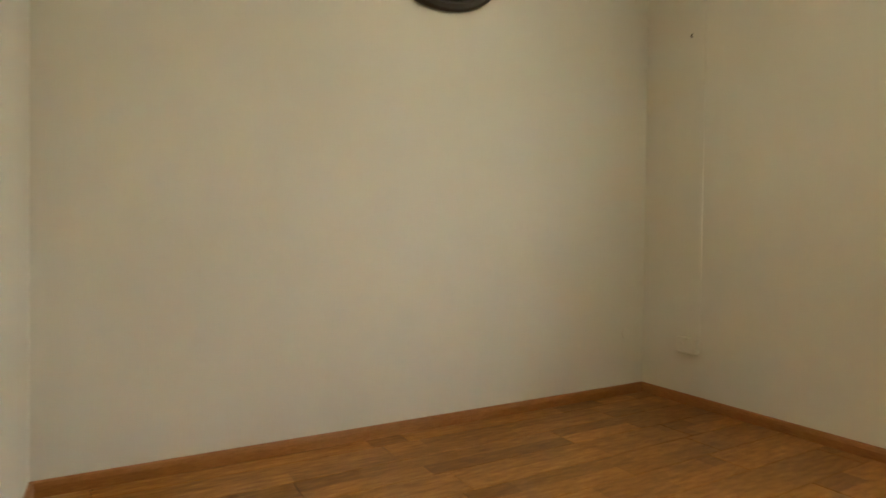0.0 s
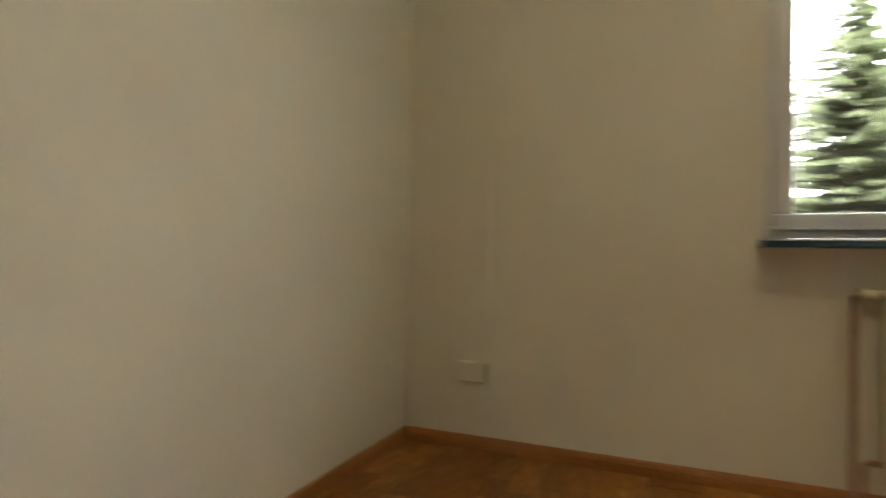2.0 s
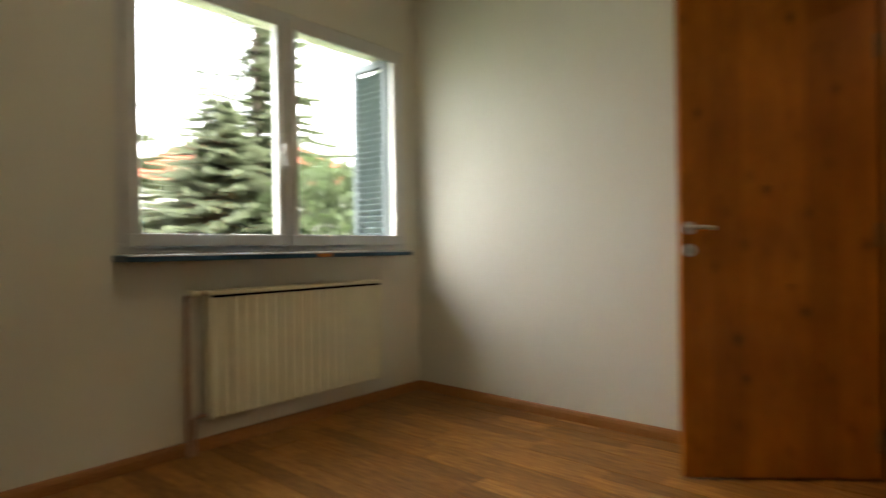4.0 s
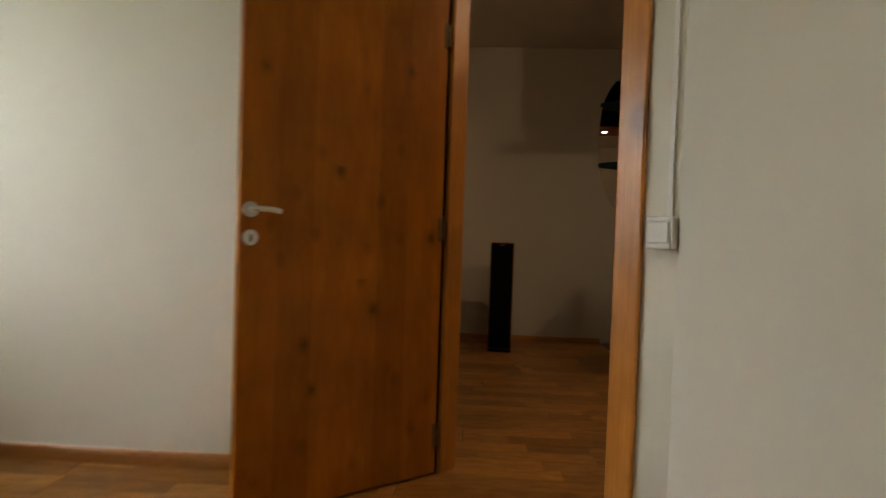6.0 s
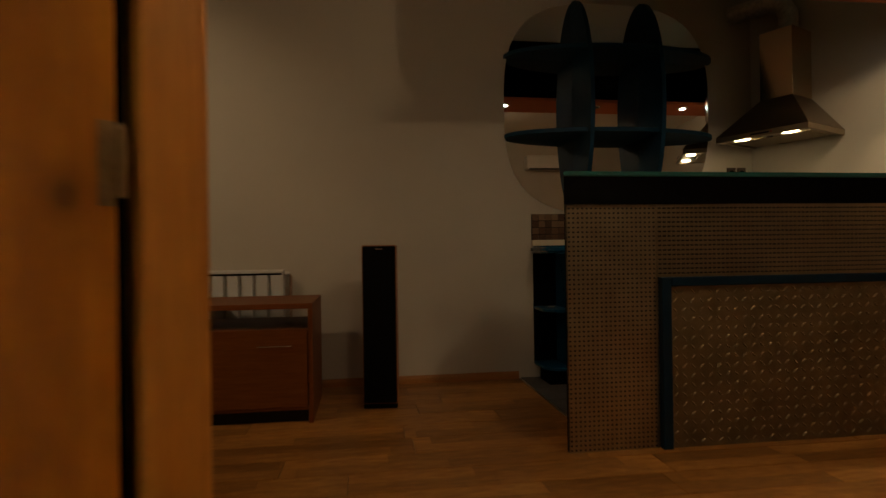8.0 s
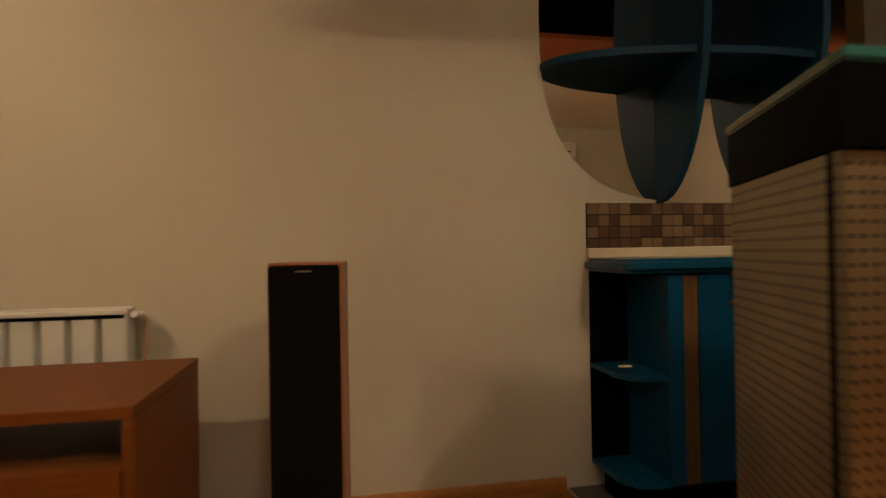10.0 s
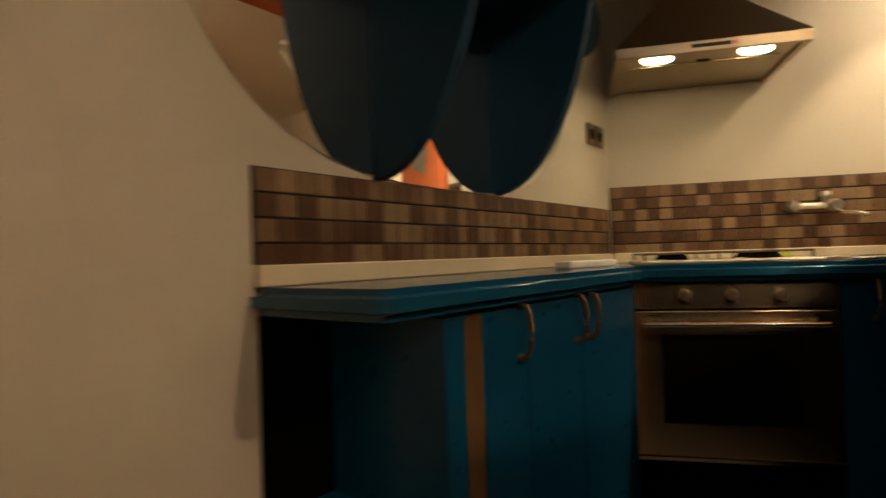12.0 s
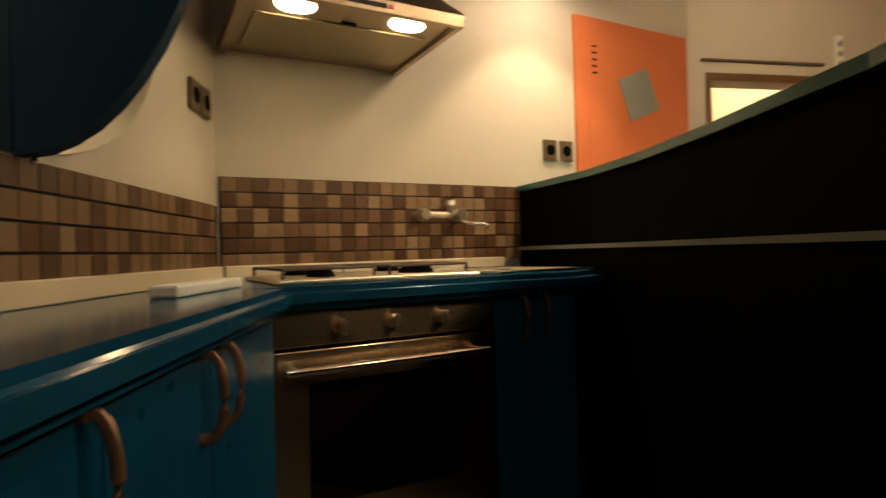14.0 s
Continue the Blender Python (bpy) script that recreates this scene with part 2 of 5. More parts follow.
CHERRY = wood("cherry_veneer", (0.14, 0.04, 0.008), (0.22, 0.072, 0.015), along=(0.6, 9, 9), rough=0.45, spec=0.15)
SIDE = wood("speaker_veneer", (0.24, 0.075, 0.02), (0.4, 0.15, 0.045), along=(9, 9, 0.6), rough=0.4)
FILLER = wood("brown_filler_strip", (0.09, 0.042, 0.014), (0.16, 0.08, 0.028), along=(9, 9, 0.6), rough=0.45)
SILL = plain("blue_sill_laminate", (0.01, 0.07, 0.13), 0.35, vary=0.25)
BLUE = plain("petrol_blue_gloss", (0.003, 0.055, 0.122), 0.3, relief=0.0, vary=0.12, grain=25, spec=0.3)
BLUE_TOP = plain("petrol_blue_worktop", (0.007, 0.062, 0.125), 0.15, relief=0.0, vary=0.08, scale=14, grain=2)
BARBLUE = plain("dark_blue_trim", (0.0015, 0.016, 0.034), 0.45, relief=0.03, spec=0.25)
NAVY = plain("dark_blue_board", (0.003, 0.03, 0.062), 0.6, relief=0.05, spec=0.15)
BLACK = plain("black_laminate", (0.0015, 0.0014, 0.0014), 0.7, vary=0.3, spec=0.04)
GRILLE = plain("black_speaker_cloth", (0.003, 0.003, 0.003), 0.95, relief=0.5, grain=900, spec=0.1)
DEVICE = plain("black_device_case", (0.005, 0.005, 0.0055), 0.35, vary=0.3, spec=0.25)
CREAM = plain("cream_upstand", (0.62, 0.52, 0.36), 0.35, vary=0.12)
STEEL = brushed("brushed_steel", (0.74, 0.63, 0.48), 0.34)
STEEL_V = brushed("brushed_oven_steel", (0.76, 0.58, 0.38), 0.2, drawn=0.8)
# hood rim and canopy steels darkened: their dimness put into the colour
HOOD_RIM = brushed("dimmed_hood_steel", (0.42, 0.33, 0.23), 0.36)
STEEL_H = brushed("brushed_hood_dimmed", (0.26, 0.19, 0.13), 0.36, (160, 2, 2))
CHROME = plain("chrome", (0.75, 0.72, 0.66), 0.12, 1.0, relief=0.0, vary=0.05)
NICKEL = plain("satin_nickel", (0.6, 0.56, 0.5), 0.3, 1.0, relief=0.02)
BRONZE = plain("bronze_handle", (0.2, 0.125, 0.075), 0.42, 0.6, vary=0.2, scale=40)
AGED = plain("aged_brass", (0.2, 0.11, 0.035), 0.55, 0.4, vary=0.3, scale=40)
PERF = perforated("perforated_steel")
SLOTS = perforated("slotted_steel", wide=0.72, rough=0.26)
PLATE = plain("tread_plate_steel", (0.3, 0.24, 0.14), 0.55, 1.0, vary=0.25, scale=9)
GLASS = glass_mat("window_glass", (0.88, 0.9, 0.88))
OVEN_GLASS = plain("black_oven_glass", (0.006, 0.005, 0.005), 0.06, vary=0.1, relief=0)
BAR_EDGE = plain("green_bar_edge", (0.02, 0.11, 0.1), 0.12, relief=0.0, coat=0.4)
MIRROR = mirror_mat()
BROWN = plain("brown_socket_plate", (0.09, 0.055, 0.03), 0.4, vary=0.3)
TILE = tile_mat("glazed_mosaic")
GROUT = plain("dark_grout", (0.022, 0.013, 0.009), 0.85, relief=0.6, grain=300)
SLATE = plain("grey_floor_tile", (0.085, 0.075, 0.068), 0.45, vary=0.35, scale=5)
HOOD_GLOW = glow("hood_lamp_glass", (1.0, 0.8, 0.45), 0.9)
SPOT_GLOW = glow("downlight_glass", (0.72, 0.95, 1.0), 1.5)
FILTER = brushed("aluminium_filter", (0.4, 0.33, 0.22), 0.4, (300, 300, 2))
GREY = plain("grey_board", (0.2, 0.2, 0.17), 0.6)
SHUT = plain("grey_shutter_paint", (0.04, 0.055, 0.058), 0.5, vary=0.15)
SPONGE = plain("yellow_sponge", (0.45, 0.5, 0.06), 0.9, relief=0.8, grain=300)
PAPER = plain("off_white_card", (0.7, 0.64, 0.52), 0.6)
SHADE = glow("lamp_shade_glass", (1.0, 0.8, 0.55), 0.6)


# ---- mesh helpers ----
def block(bm, x0, x1, y0, y1, z0, z1, bevel=0.0, m=None):
    """A box, with bevelled edges if asked, at the pose m."""
    made = bmesh.ops.create_cube(bm, size=1.0)["verts"]
    for v in made:
        v.co = Vector(((x0 + x1) / 2 + v.co.x * abs(x1 - x0), (y0 + y1) / 2 + v.co.y * abs(y1 - y0), (z0 + z1) / 2 + v.co.z * abs(z1 - z0)))
    if bevel:
        edges = list({e for v in made for e in v.link_edges})
        out = bmesh.ops.bevel(bm, geom=edges, offset=bevel, segments=2, affect="EDGES", profile=0.5)
        made = list({v for f in out["faces"] for v in f.verts} | {v for v in made if v.is_valid})
    if m is not None:
        bmesh.ops.transform(bm, matrix=m, verts=made)
    return made


def rod(bm, a, b, r0, r1=None, sides=12, caps=True):
    """A straight round bar from a to b."""
    a, b = Vector(a), Vector(b)
    turn = (b - a).to_track_quat("Z", "Y").to_matrix().to_4x4()
    out = bmesh.ops.create_cone(bm, cap_ends=caps, segments=sides, radius1=r0, radius2=r0 if r1 is None else r1, depth=(b - a).length)
    bmesh.ops.transform(bm, matrix=Matrix.Translation((a + b) / 2) @ turn, verts=out["verts"])
    return out["verts"]


def sweep(bm, points, r, sides=8, flat=1.0):
    """A round bar along a line of points."""
    points = [Vector(p) for p in points]
    rings = []
    for k, p in enumerate(points):
        d = (points[min(k + 1, len(points) - 1)] - points[max(k - 1, 0)]).normalized()
        q = d.to_track_quat("Z", "Y")
        rings.append([bm.verts.new(p + q @ Vector((r * math.cos(t), r * flat * math.sin(t), 0))) for t in (math.tau * i / sides for i in range(sides))])
    for a, b in zip(rings, rings[1:]):
        for i in range(sides):
            bm.faces.new((a[i], a[(i + 1) % sides], b[(i + 1) % sides], b[i]))
    bm.faces.new(rings[0][::-1])
    bm.faces.new(rings[-1])


def slab(bm, outline, z0, z1, m=None):
    """An outline in x and y, pulled up from z0 to z1."""
    lo, hi = [bm.verts.new((x, y, z0)) for x, y in outline], [bm.verts.new((x, y, z1)) for x, y in outline]
    k = len(outline)
    bm.faces.new(lo[::-1])
    bm.faces.new(hi)
    for i in range(k):
        bm.faces.new((lo[i], lo[(i + 1) % k], hi[(i + 1) % k], hi[i]))
    if m is not None:
        bmesh.ops.transform(bm, matrix=m, verts=lo + hi)
    return lo + hi


def mesh_of(name, bm, material, smooth=False):
    bmesh.ops.recalc_face_normals(bm, faces=bm.faces)
    me = bpy.data.meshes.new(name)
    bm.to_mesh(me)
    bm.free()
    me.materials.append(material)
    if smooth:
        me.shade_smooth()
        me.set_sharp_from_angle(angle=radians(40))
    return me


def part(name, bm, material, parent, label="", smooth=False):
    """Links a bmesh as one mesh object under a thing or a part."""
    ob = new(name, mesh_of(name, bm, material, smooth))
    ob.parent = parent
    if label:
        tagged(ob, label=label)
    return ob


def thing(name, m, label, category, group="", kind=""):
    ob = new(name)
    ob.empty_display_size = 0.1
    ob.matrix_world = m
    return tagged(ob, label, category, group, kind)


def solid(name, bm, material, label, category="", kind="structure", smooth=False):
    return tagged(new(name, mesh_of(name, bm, material, smooth)), label, category, "", kind)


def B(*args, **kw):
    bm = bmesh.new()
    block(bm, *args, **kw)
    return bm


# ---- plan ----
AX0, AX1, AY0, AY1 = -2.58, 0.61, -1.29, 2.09   # first room
T = 0.12                                          # thickness of inner walls
CEIL_Z = 2.72
NY = 5.2                                          # long wall of the living room and kitchen
BX0, BY0 = -2.9, -0.45
EW = Matrix(((0.415, -0.91, 0, 3.03), (-0.91, -0.415, 0, 5.2), (0, 0, 1, 0), (0, 0, 0, 1)))  # kitchen end wall: x along it, y off it
HW = Matrix(((0.131, -0.991, 0, 4.66), (-0.991, -0.131, 0, 3.3), (0, 0, 1, 0), (0, 0, 0, 1)))  # hall end wall, likewise


def diag_m(s):
    """Pose on the slanting wall: x along it from the corner, y into the far room."""
    return pose(-0.04 + s * 0.7071, 2.09 - s * 0.7071, 0, 0, 0, -45)


def wall_prism(name, outline, z0, z1, material, label):
    bm = bmesh.new()
    slab(bm, outline, z0, z1)
    return solid(name, bm, material, label, "wall")


# outer wall with the window opening
WY0, WY1, WZ0, WZ1 = 0.2, 1.965, 0.955, 2.27
bm = bmesh.new()
block(bm, AX0 - 0.3, AX0, AY0 - T, WY0, 0, CEIL_Z)
block(bm, AX0 - 0.3, AX0, WY1, AY1 + T, 0, CEIL_Z)
block(bm, AX0 - 0.3, AX0, WY0, WY1, 0, WZ0)
block(bm, AX0 - 0.3, AX0, WY0, WY1, WZ1, CEIL_Z)
solid("wall_west", bm, WALL_A, "off-white painted outer wall with a window opening", "wall")
wall_prism("wall_south", [(AX0, AY0 - T), (AX1 + T, AY0 - T), (AX1 + T, AY0), (AX0, AY0)], 0, CEIL_Z, WALL_A, "off-white painted wall of the empty room")
wall_prism("wall_east", [(AX1, AY0), (AX1 + T, AY0), (AX1 + T, 1.49), (AX1, 1.44)], 0, CEIL_Z, WALL_A, "off-white painted wall beside the door")
wall_prism("wall_north", [(AX0, AY1), (-0.196, AY1), (-0.075, AY1 + T), (AX0, AY1 + T)], 0, CEIL_Z, WALL_A, "off-white painted wall lit by the window")
# slanting wall with the doorway
D0, D1, DTOP = -0.06, 0.745, 2.03
bm = bmesh.new()
block(bm, D1, 0.919, 0, T, 0, CEIL_Z, m=diag_m(0))
block(bm, D0 - 0.05, D1, 0, T, DTOP, CEIL_Z, m=diag_m(0))
solid("wall_diagonal", bm, WALL_A, "off-white slanting wall with a doorway", "wall")
# long wall and the rest of the shell
wall_prism("wall_long", [(BX0 - 0.2, NY), (3.03, NY), (3.2, NY + 0.2), (BX0 - 0.2, NY + 0.2)], 0, CEIL_Z, WALL_B, "cream painted long wall of the living room and kitchen")
wall_prism("wall_living_end", [(BX0 - 0.2, AY1 + T), (BX0, AY1 + T), (BX0, NY), (BX0 - 0.2, NY)], 0, CEIL_Z, WALL_B, "cream painted end wall of the living room")
wall_prism("wall_living_back", [(BX0, AY1 + T), (AX0, AY1 + T), (AX0, AY1), (BX0, AY1)], 0, CEIL_Z, WALL_B, "short cream wall piece behind the outer wall")
wall_prism("wall_hall", [(AX1 + T, BY0 - T), (5.3, BY0 - T), (5.3, BY0), (AX1 + T, BY0)], 0, CEIL_Z, WALL_B, "cream painted back wall of the hall")
# kitchen end wall, and past it the wall of the hall with a lit doorway
bm = bmesh.new()
block(bm, 0.0, 2.12, -0.2, 0, 0, CEIL_Z, m=EW)
solid("wall_kitchen_end", bm, WALL_B, "cream painted slanting end wall behind the cooker", "wall")
bm = bmesh.new()
block(bm, 0.0, 0.57, -0.15, 0, 0, CEIL_Z, m=HW)
block(bm, 0.57, 1.42, -0.15, 0, 2.05, CEIL_Z, m=HW)
block(bm, 1.42, 3.85, -0.15, 0, 0, CEIL_Z, m=HW)
solid("wall_hall_end", bm, WALL_B, "cream painted end wall of the hall with a lit doorway", "wall")
wall_prism("wall_hall_return", [(3.914, 3.27), (4.66, 3.3), (4.66, 3.42), (3.99, 3.42)], 0, CEIL_Z, WALL_B, "short cream return wall beside the cupboard")
bm = bmesh.new()
block(bm, 0.2, 1.75, -1.65, -1.55, 0, CEIL_Z, m=HW)
block(bm, 0.2, 0.3, -1.55, -0.151, 0, CEIL_Z, m=HW)
block(bm, 1.65, 1.75, -1.55, -0.151, 0, CEIL_Z, m=HW)
solid("wall_side_room", bm, WALL_B, "pale walls of the lit side room", "wall")


def ew(v, d):
    """A point of the plan, by its place along the kitchen end wall and its distance from it."""
    p = EW @ Vector((v, d, 0))
    return p.x, p.y


def hw(v, d):
    p = HW @ Vector((v, d, 0))
    return p.x, p.y


def east_x(y):
    return 3.03 + 0.456 * (NY - y) if y > 3.3 else 4.66 + 0.132 * (3.3 - y)


OUTLINE = [(BX0 - 0.2, AY0 - T), (AX1 + T, AY0 - T), (AX1 + T, BY0 - T), hw(3.85, -0.15), hw(1.75, -0.15), hw(1.75, -1.65), hw(0.2, -1.65), hw(0.2, -0.15), (4.68, 3.42), (3.99, 3.42), (3.2, NY + 0.2), (BX0 - 0.2, NY + 0.2)]
bm = bmesh.new()
slab(bm, OUTLINE, CEIL_Z, CEIL_Z + 0.15)
solid("ceiling", bm, CEIL, "plain white painted ceiling", "ceiling")
bm = bmesh.new()
slab(bm, OUTLINE, -0.2, -0.012)
solid("floor", bm, BLACK, "wooden strip laminate floor", "floor")
FLOOR_OB = bpy.data.objects["floor"]


def skirting(name, a, b, inward, h=0.06, d=0.016):
    """A baseboard with a rounded top from a to b, standing off the wall towards inward."""
    a, b = Vector((*a, 0)), Vector((*b, 0))
    along, off = (b - a), Vector((*inward, 0)).normalized()
    bm = bmesh.new()
    prof = [(0, 0), (d, 0), (d, h * 0.62), (d * 0.72, h * 0.9), (d * 0.35, h), (0, h)]
    ends = [[bm.verts.new(p + off * x + Vector((0, 0, z))) for x, z in prof] for p in (a, b)]
    for i in range(len(prof)):
        k = (i + 1) % len(prof)
        bm.faces.new((ends[0][i], ends[0][k], ends[1][k], ends[1][i]))
    bm.faces.new(ends[0][::-1])
    bm.faces.new(ends[1])
    return solid(name, bm, BASE, "reddish brown wooden baseboard", "baseboard")


skirting("baseboard", (AX0, AY0), (AX0, AY1), (1, 0))
skirting("baseboard", (AX0 + 0.016, AY0), (AX1, AY0), (0, 1))
skirting("baseboard", (AX0 + 0.016, AY1), (-0.2, AY1), (0, -1))
skirting("baseboard", (AX1, AY0 + 0.016), (AX1, 1.42), (-1, 0))
skirting("baseboard", (BX0, NY), (1.258, NY), (0, -1), h=0.05)
skirting("baseboard", (BX0, AY1 + T), (BX0, NY - 0.016), (1, 0), h=0.05)
skirting("baseboard", (BX0 + 0.016, AY1 + T), (0.0, AY1 + T), (0, 1), h=0.05)


# ---- window ----
def window():
    w = thing("window_1", pose(AX0, WY0, WZ0), "white plastic two-sash window with clear glass", "window", kind="structure")
    W, H = WY1 - WY0, WZ1 - WZ0
    xf0, xf1 = -0.085, 0.0

    def ring(y0, y1, z0, z1, t, a, b, bev=0.006):
        bm = bmesh.new()
        block(bm, a, b, y0, y1, z0, z0 + t, bev)
        block(bm, a, b, y0, y1, z1 - t, z1, bev)
        block(bm, a, b, y0, y0 + t, z0 + t * 0.98, z1 - t * 0.98, bev)
        block(bm, a, b, y1 - t, y1, z0 + t * 0.98, z1 - t * 0.98, bev)
        return bm

    part("window_frame", ring(0, W, 0, H, 0.05, xf0, xf1), PVC, w)
    mid = 1.058 - WY0
    bm = B(xf0, xf1 + 0.002, mid - 0.03, mid + 0.03, 0.05, H - 0.05)
    part("mullion", bm, PVC, w)
    for y0, y1 in ((0.03, mid - 0.005), (mid + 0.005, W - 0.045)):
        s = part("sash", ring(y0, y1, 0.03, H - 0.03, 0.062, -0.012, xf1 + 0.022, 0.006), PVC, w)
        g = part("pane", B(-0.004, 0.008, y0 + 0.058, y1 - 0.058, 0.088, H - 0.088), GLASS, s)
        g.visible_shadow = False
    bm = bmesh.new()
    block(bm, 0.024, 0.034, mid - 0.05, mid - 0.018, 0.53, 0.64, 0.004)
    block(bm, 0.034, 0.055, mid - 0.044, mid - 0.024, 0.555, 0.58, 0.004)
    block(bm, 0.05, 0.064, mid - 0.046, mid - 0.022, 0.46, 0.58, 0.005)
    part("window_handle", bm, PLASTIC, w, "white plastic window handle")
    # sill board inside, with a worn blue front edge
    bm = bmesh.new()
    block(bm, 0.002, 0.175, -0.02, 1.66, -0.035, -0.004, 0.006)
    part("window_sill", bm, SILL, w, "dark blue sill board with a chipped edge")
    part("sill_edge_strip", B(0.176, 0.179, -0.02, 1.66, -0.012, -0.006), PVC, w)
    part("worn_patch", B(0.1765, 0.1785, 0.93, 1.02, -0.032, -0.014), FRAME, w, "bare orange-brown chip in the blue edge")
    return w


window()
# louvred shutter folded open outside
sh = thing("window_shutter", pose(AX0 - 0.1, WY1 - 0.07, WZ0 + 0.02), "grey painted louvred shutter folded open outside the window", "shutter")
bm = bmesh.new()
block(bm, -0.34, 0.0, 0, 0.04, 0, 0.05)
block(bm, -0.34, 0.0, 0, 0.04, 1.22, 1.27)
block(bm, -0.34, -0.3, 0.001, 0.039, 0.05, 1.22)
block(bm, -0.04, 0.0, 0.001, 0.039, 0.05, 1.22)
part("shutter_frame", bm, SHUT, sh)
slat_me = None
for k in range(28):
    if slat_me is None:
        bm = bmesh.new()
        block(bm, -0.3, -0.04, -0.023, 0.023, -0.004, 0.004, m=pose(0, 0.02, 0, -52))
        slat_me = mesh_of("slat", bm, SHUT)
    s = new("slat", slat_me)
    s.parent, s.location = sh, (0, 0, 0.075 + k * 0.0405)


# ---- radiators ----
def radiator(m, length, height, label, ribs, material, groove=0.014):
    """A panel radiator against a wall: x along it, y off the wall, z up from its lower edge."""
    r = thing("radiator", m, label, "radiator")
    bm = bmesh.new()
    depth = 0.1
    block(bm, 0, length, 0.03, 0.05, 0, height, 0.004)
    n = ribs
    w = length / n
    pts = []
    for k in range(n):
        x = k * w
        pts += [(x, depth - groove), (x + w * 0.06, depth - groove), (x + w * 0.14, depth), (x + w * 0.86, depth), (x + w * 0.94, depth - groove)]
    pts += [(length, depth - groove)]
    slab(bm, [(0, depth - 0.045)] + pts + [(length, depth - 0.045)], 0.02, height - 0.035)
    part("panel", bm, material, r)
    bm = bmesh.new()
    block(bm, 0, length, 0.028, depth + 0.004, height - 0.022, height - 0.004, 0.004)
    for k in range(int(length / 0.022)):
        block(bm, 0.012 + k * 0.022, 0.018 + k * 0.022, 0.034, depth - 0.004, height - 0.0055, height - 0.002)
    part("top_grille", bm, material, r)
    # black strip draws the shadow line under the top grille
    part("grille_shade", B(0.004, length - 0.004, 0.052, depth - 0.004, height - 0.034, height - 0.0225), BLACK, r, "black strip for the shade under the top grille")
    for x in (0.002, length - 0.012):
        part("side_cover", B(x, x + 0.01, 0.03, depth, 0.01, height - 0.02, bevel=0.003), material, r)
    for x in (length * 0.15, length * 0.85):
        part("bracket", B(x, x + 0.04, 0, 0.032, 0.1, height - 0.1), material, r)
    return r


rad = radiator(pose(AX0, 1.655, 0.152, rz=-90), 1.095, 0.623, "cream enamelled panel radiator under the window", 20, ENAMEL)
bm = bmesh.new()
sweep(bm, [(1.183, 0.06, -0.152), (1.183, 0.06, 0.55), (1.183, 0.06, 0.597), (1.163, 0.06, 0.609), (1.09, 0.06, 0.609)], 0.011, 10)
part("pipe", bm, COPPER, rad, "brownish painted heating pipe", True)
bm = bmesh.new()
sweep(bm, [(1.15, 0.05, -0.152), (1.15, 0.05, 0.02), (1.135, 0.055, 0.03), (1.09, 0.06, 0.03)], 0.011, 10)
part("pipe", bm, COPPER, rad, smooth=True)
bm = bmesh.new()
rod(bm, (1.115, 0.06, 0.609), (1.17, 0.06, 0.609), 0.016)
rod(bm, (1.165, 0.06, 0.609), (1.165, 0.06, 0.631), 0.014)
part("valve", bm, ENAMEL, rad, "small radiator valve", True)
rad = radiator(pose(-0.285, NY, 0.2, rz=180), 1.6, 0.576, "white ribbed radiator behind the sideboard", 18, PVC, 0.04)
bm = bmesh.new()
sweep(bm, [(0.004, 0.06, 0.545), (-0.03, 0.06, 0.545), (-0.04, 0.06, 0.53), (-0.04, 0.06, -0.2)], 0.009, 10)
part("pipe", bm, COPPER, rad, "brownish painted heating pipe", True)
bm = bmesh.new()
rod(bm, (-0.004, 0.06, 0.545), (-0.034, 0.06, 0.545), 0.015)
rod(bm, (-0.02, 0.06, 0.545), (-0.02, 0.1, 0.555), 0.012)
part("valve", bm, PVC, rad, "small white radiator valve", True)

# ---- small things on the walls of the first room ----
sock = thing("wall_socket", pose(AX0, -0.945, 0.352), "white surface-mounted wall socket near the floor", "socket")
part("box", B(0.0, 0.042, -0.066, 0.066, -0.045, 0.045, bevel=0.006), WALL_A, sock)
for dy in (-0.034, 0.034):
    bm = bmesh.new()
    rod(bm, (0.0415, dy, 0), (0.045, dy, 0), 0.026, 0.024, 20)
    part("outlet", bm, WALL_A, sock, smooth=True)
duct = thing("cable_duct", pose(AX0, -0.885, 0.405), "slim white cable duct running up the wall", "cable duct")
part("cover", B(0, 0.006, -0.009, 0.009, 0, CEIL_Z - 0.405, bevel=0.002), WALL_A, duct)
hk = thing("wall_hook", pose(AX0, -0.965, 2.155), "small rusty brown hook in the wall", "hook")
bm = bmesh.new()
sweep(bm, [(-0.01, 0, 0), (0.012, 0, 0), (0.02, 0.006, 0.004), (0.018, 0.014, 0.014)], 0.004, 6)
part("shank", bm, BROWN, hk)
oval = thing("wall_picture", pose(-1.055, AY0, 2.39, 90), "oval dark brown framed picture under glass", "picture")
bm = bmesh.new()
prof = [(-0.05, 0.002), (0.0, 0.002), (0.006, 0.02), (-0.006, 0.036), (-0.03, 0.04), (-0.045, 0.03), (-0.05, 0.014)]
rings = []
for i in range(64):
    c, q = math.cos(math.tau * i / 64), math.sin(math.tau * i / 64)
    rings.append([bm.verts.new(((0.375 + r) * c, (0.29 + r) * q, -z)) for r, z in prof])
for i in range(64):
    a, b = rings[i], rings[(i + 1) % 64]
    for k in range(len(prof)):
        bm.faces.new((a[k], a[(k + 1) % len(prof)], b[(k + 1) % len(prof)], b[k]))
part("rim", bm, plain("dark_brown_frame", (0.035, 0.022, 0.012), 0.35), oval, "dark brown rounded frame", True)
bm = bmesh.new()
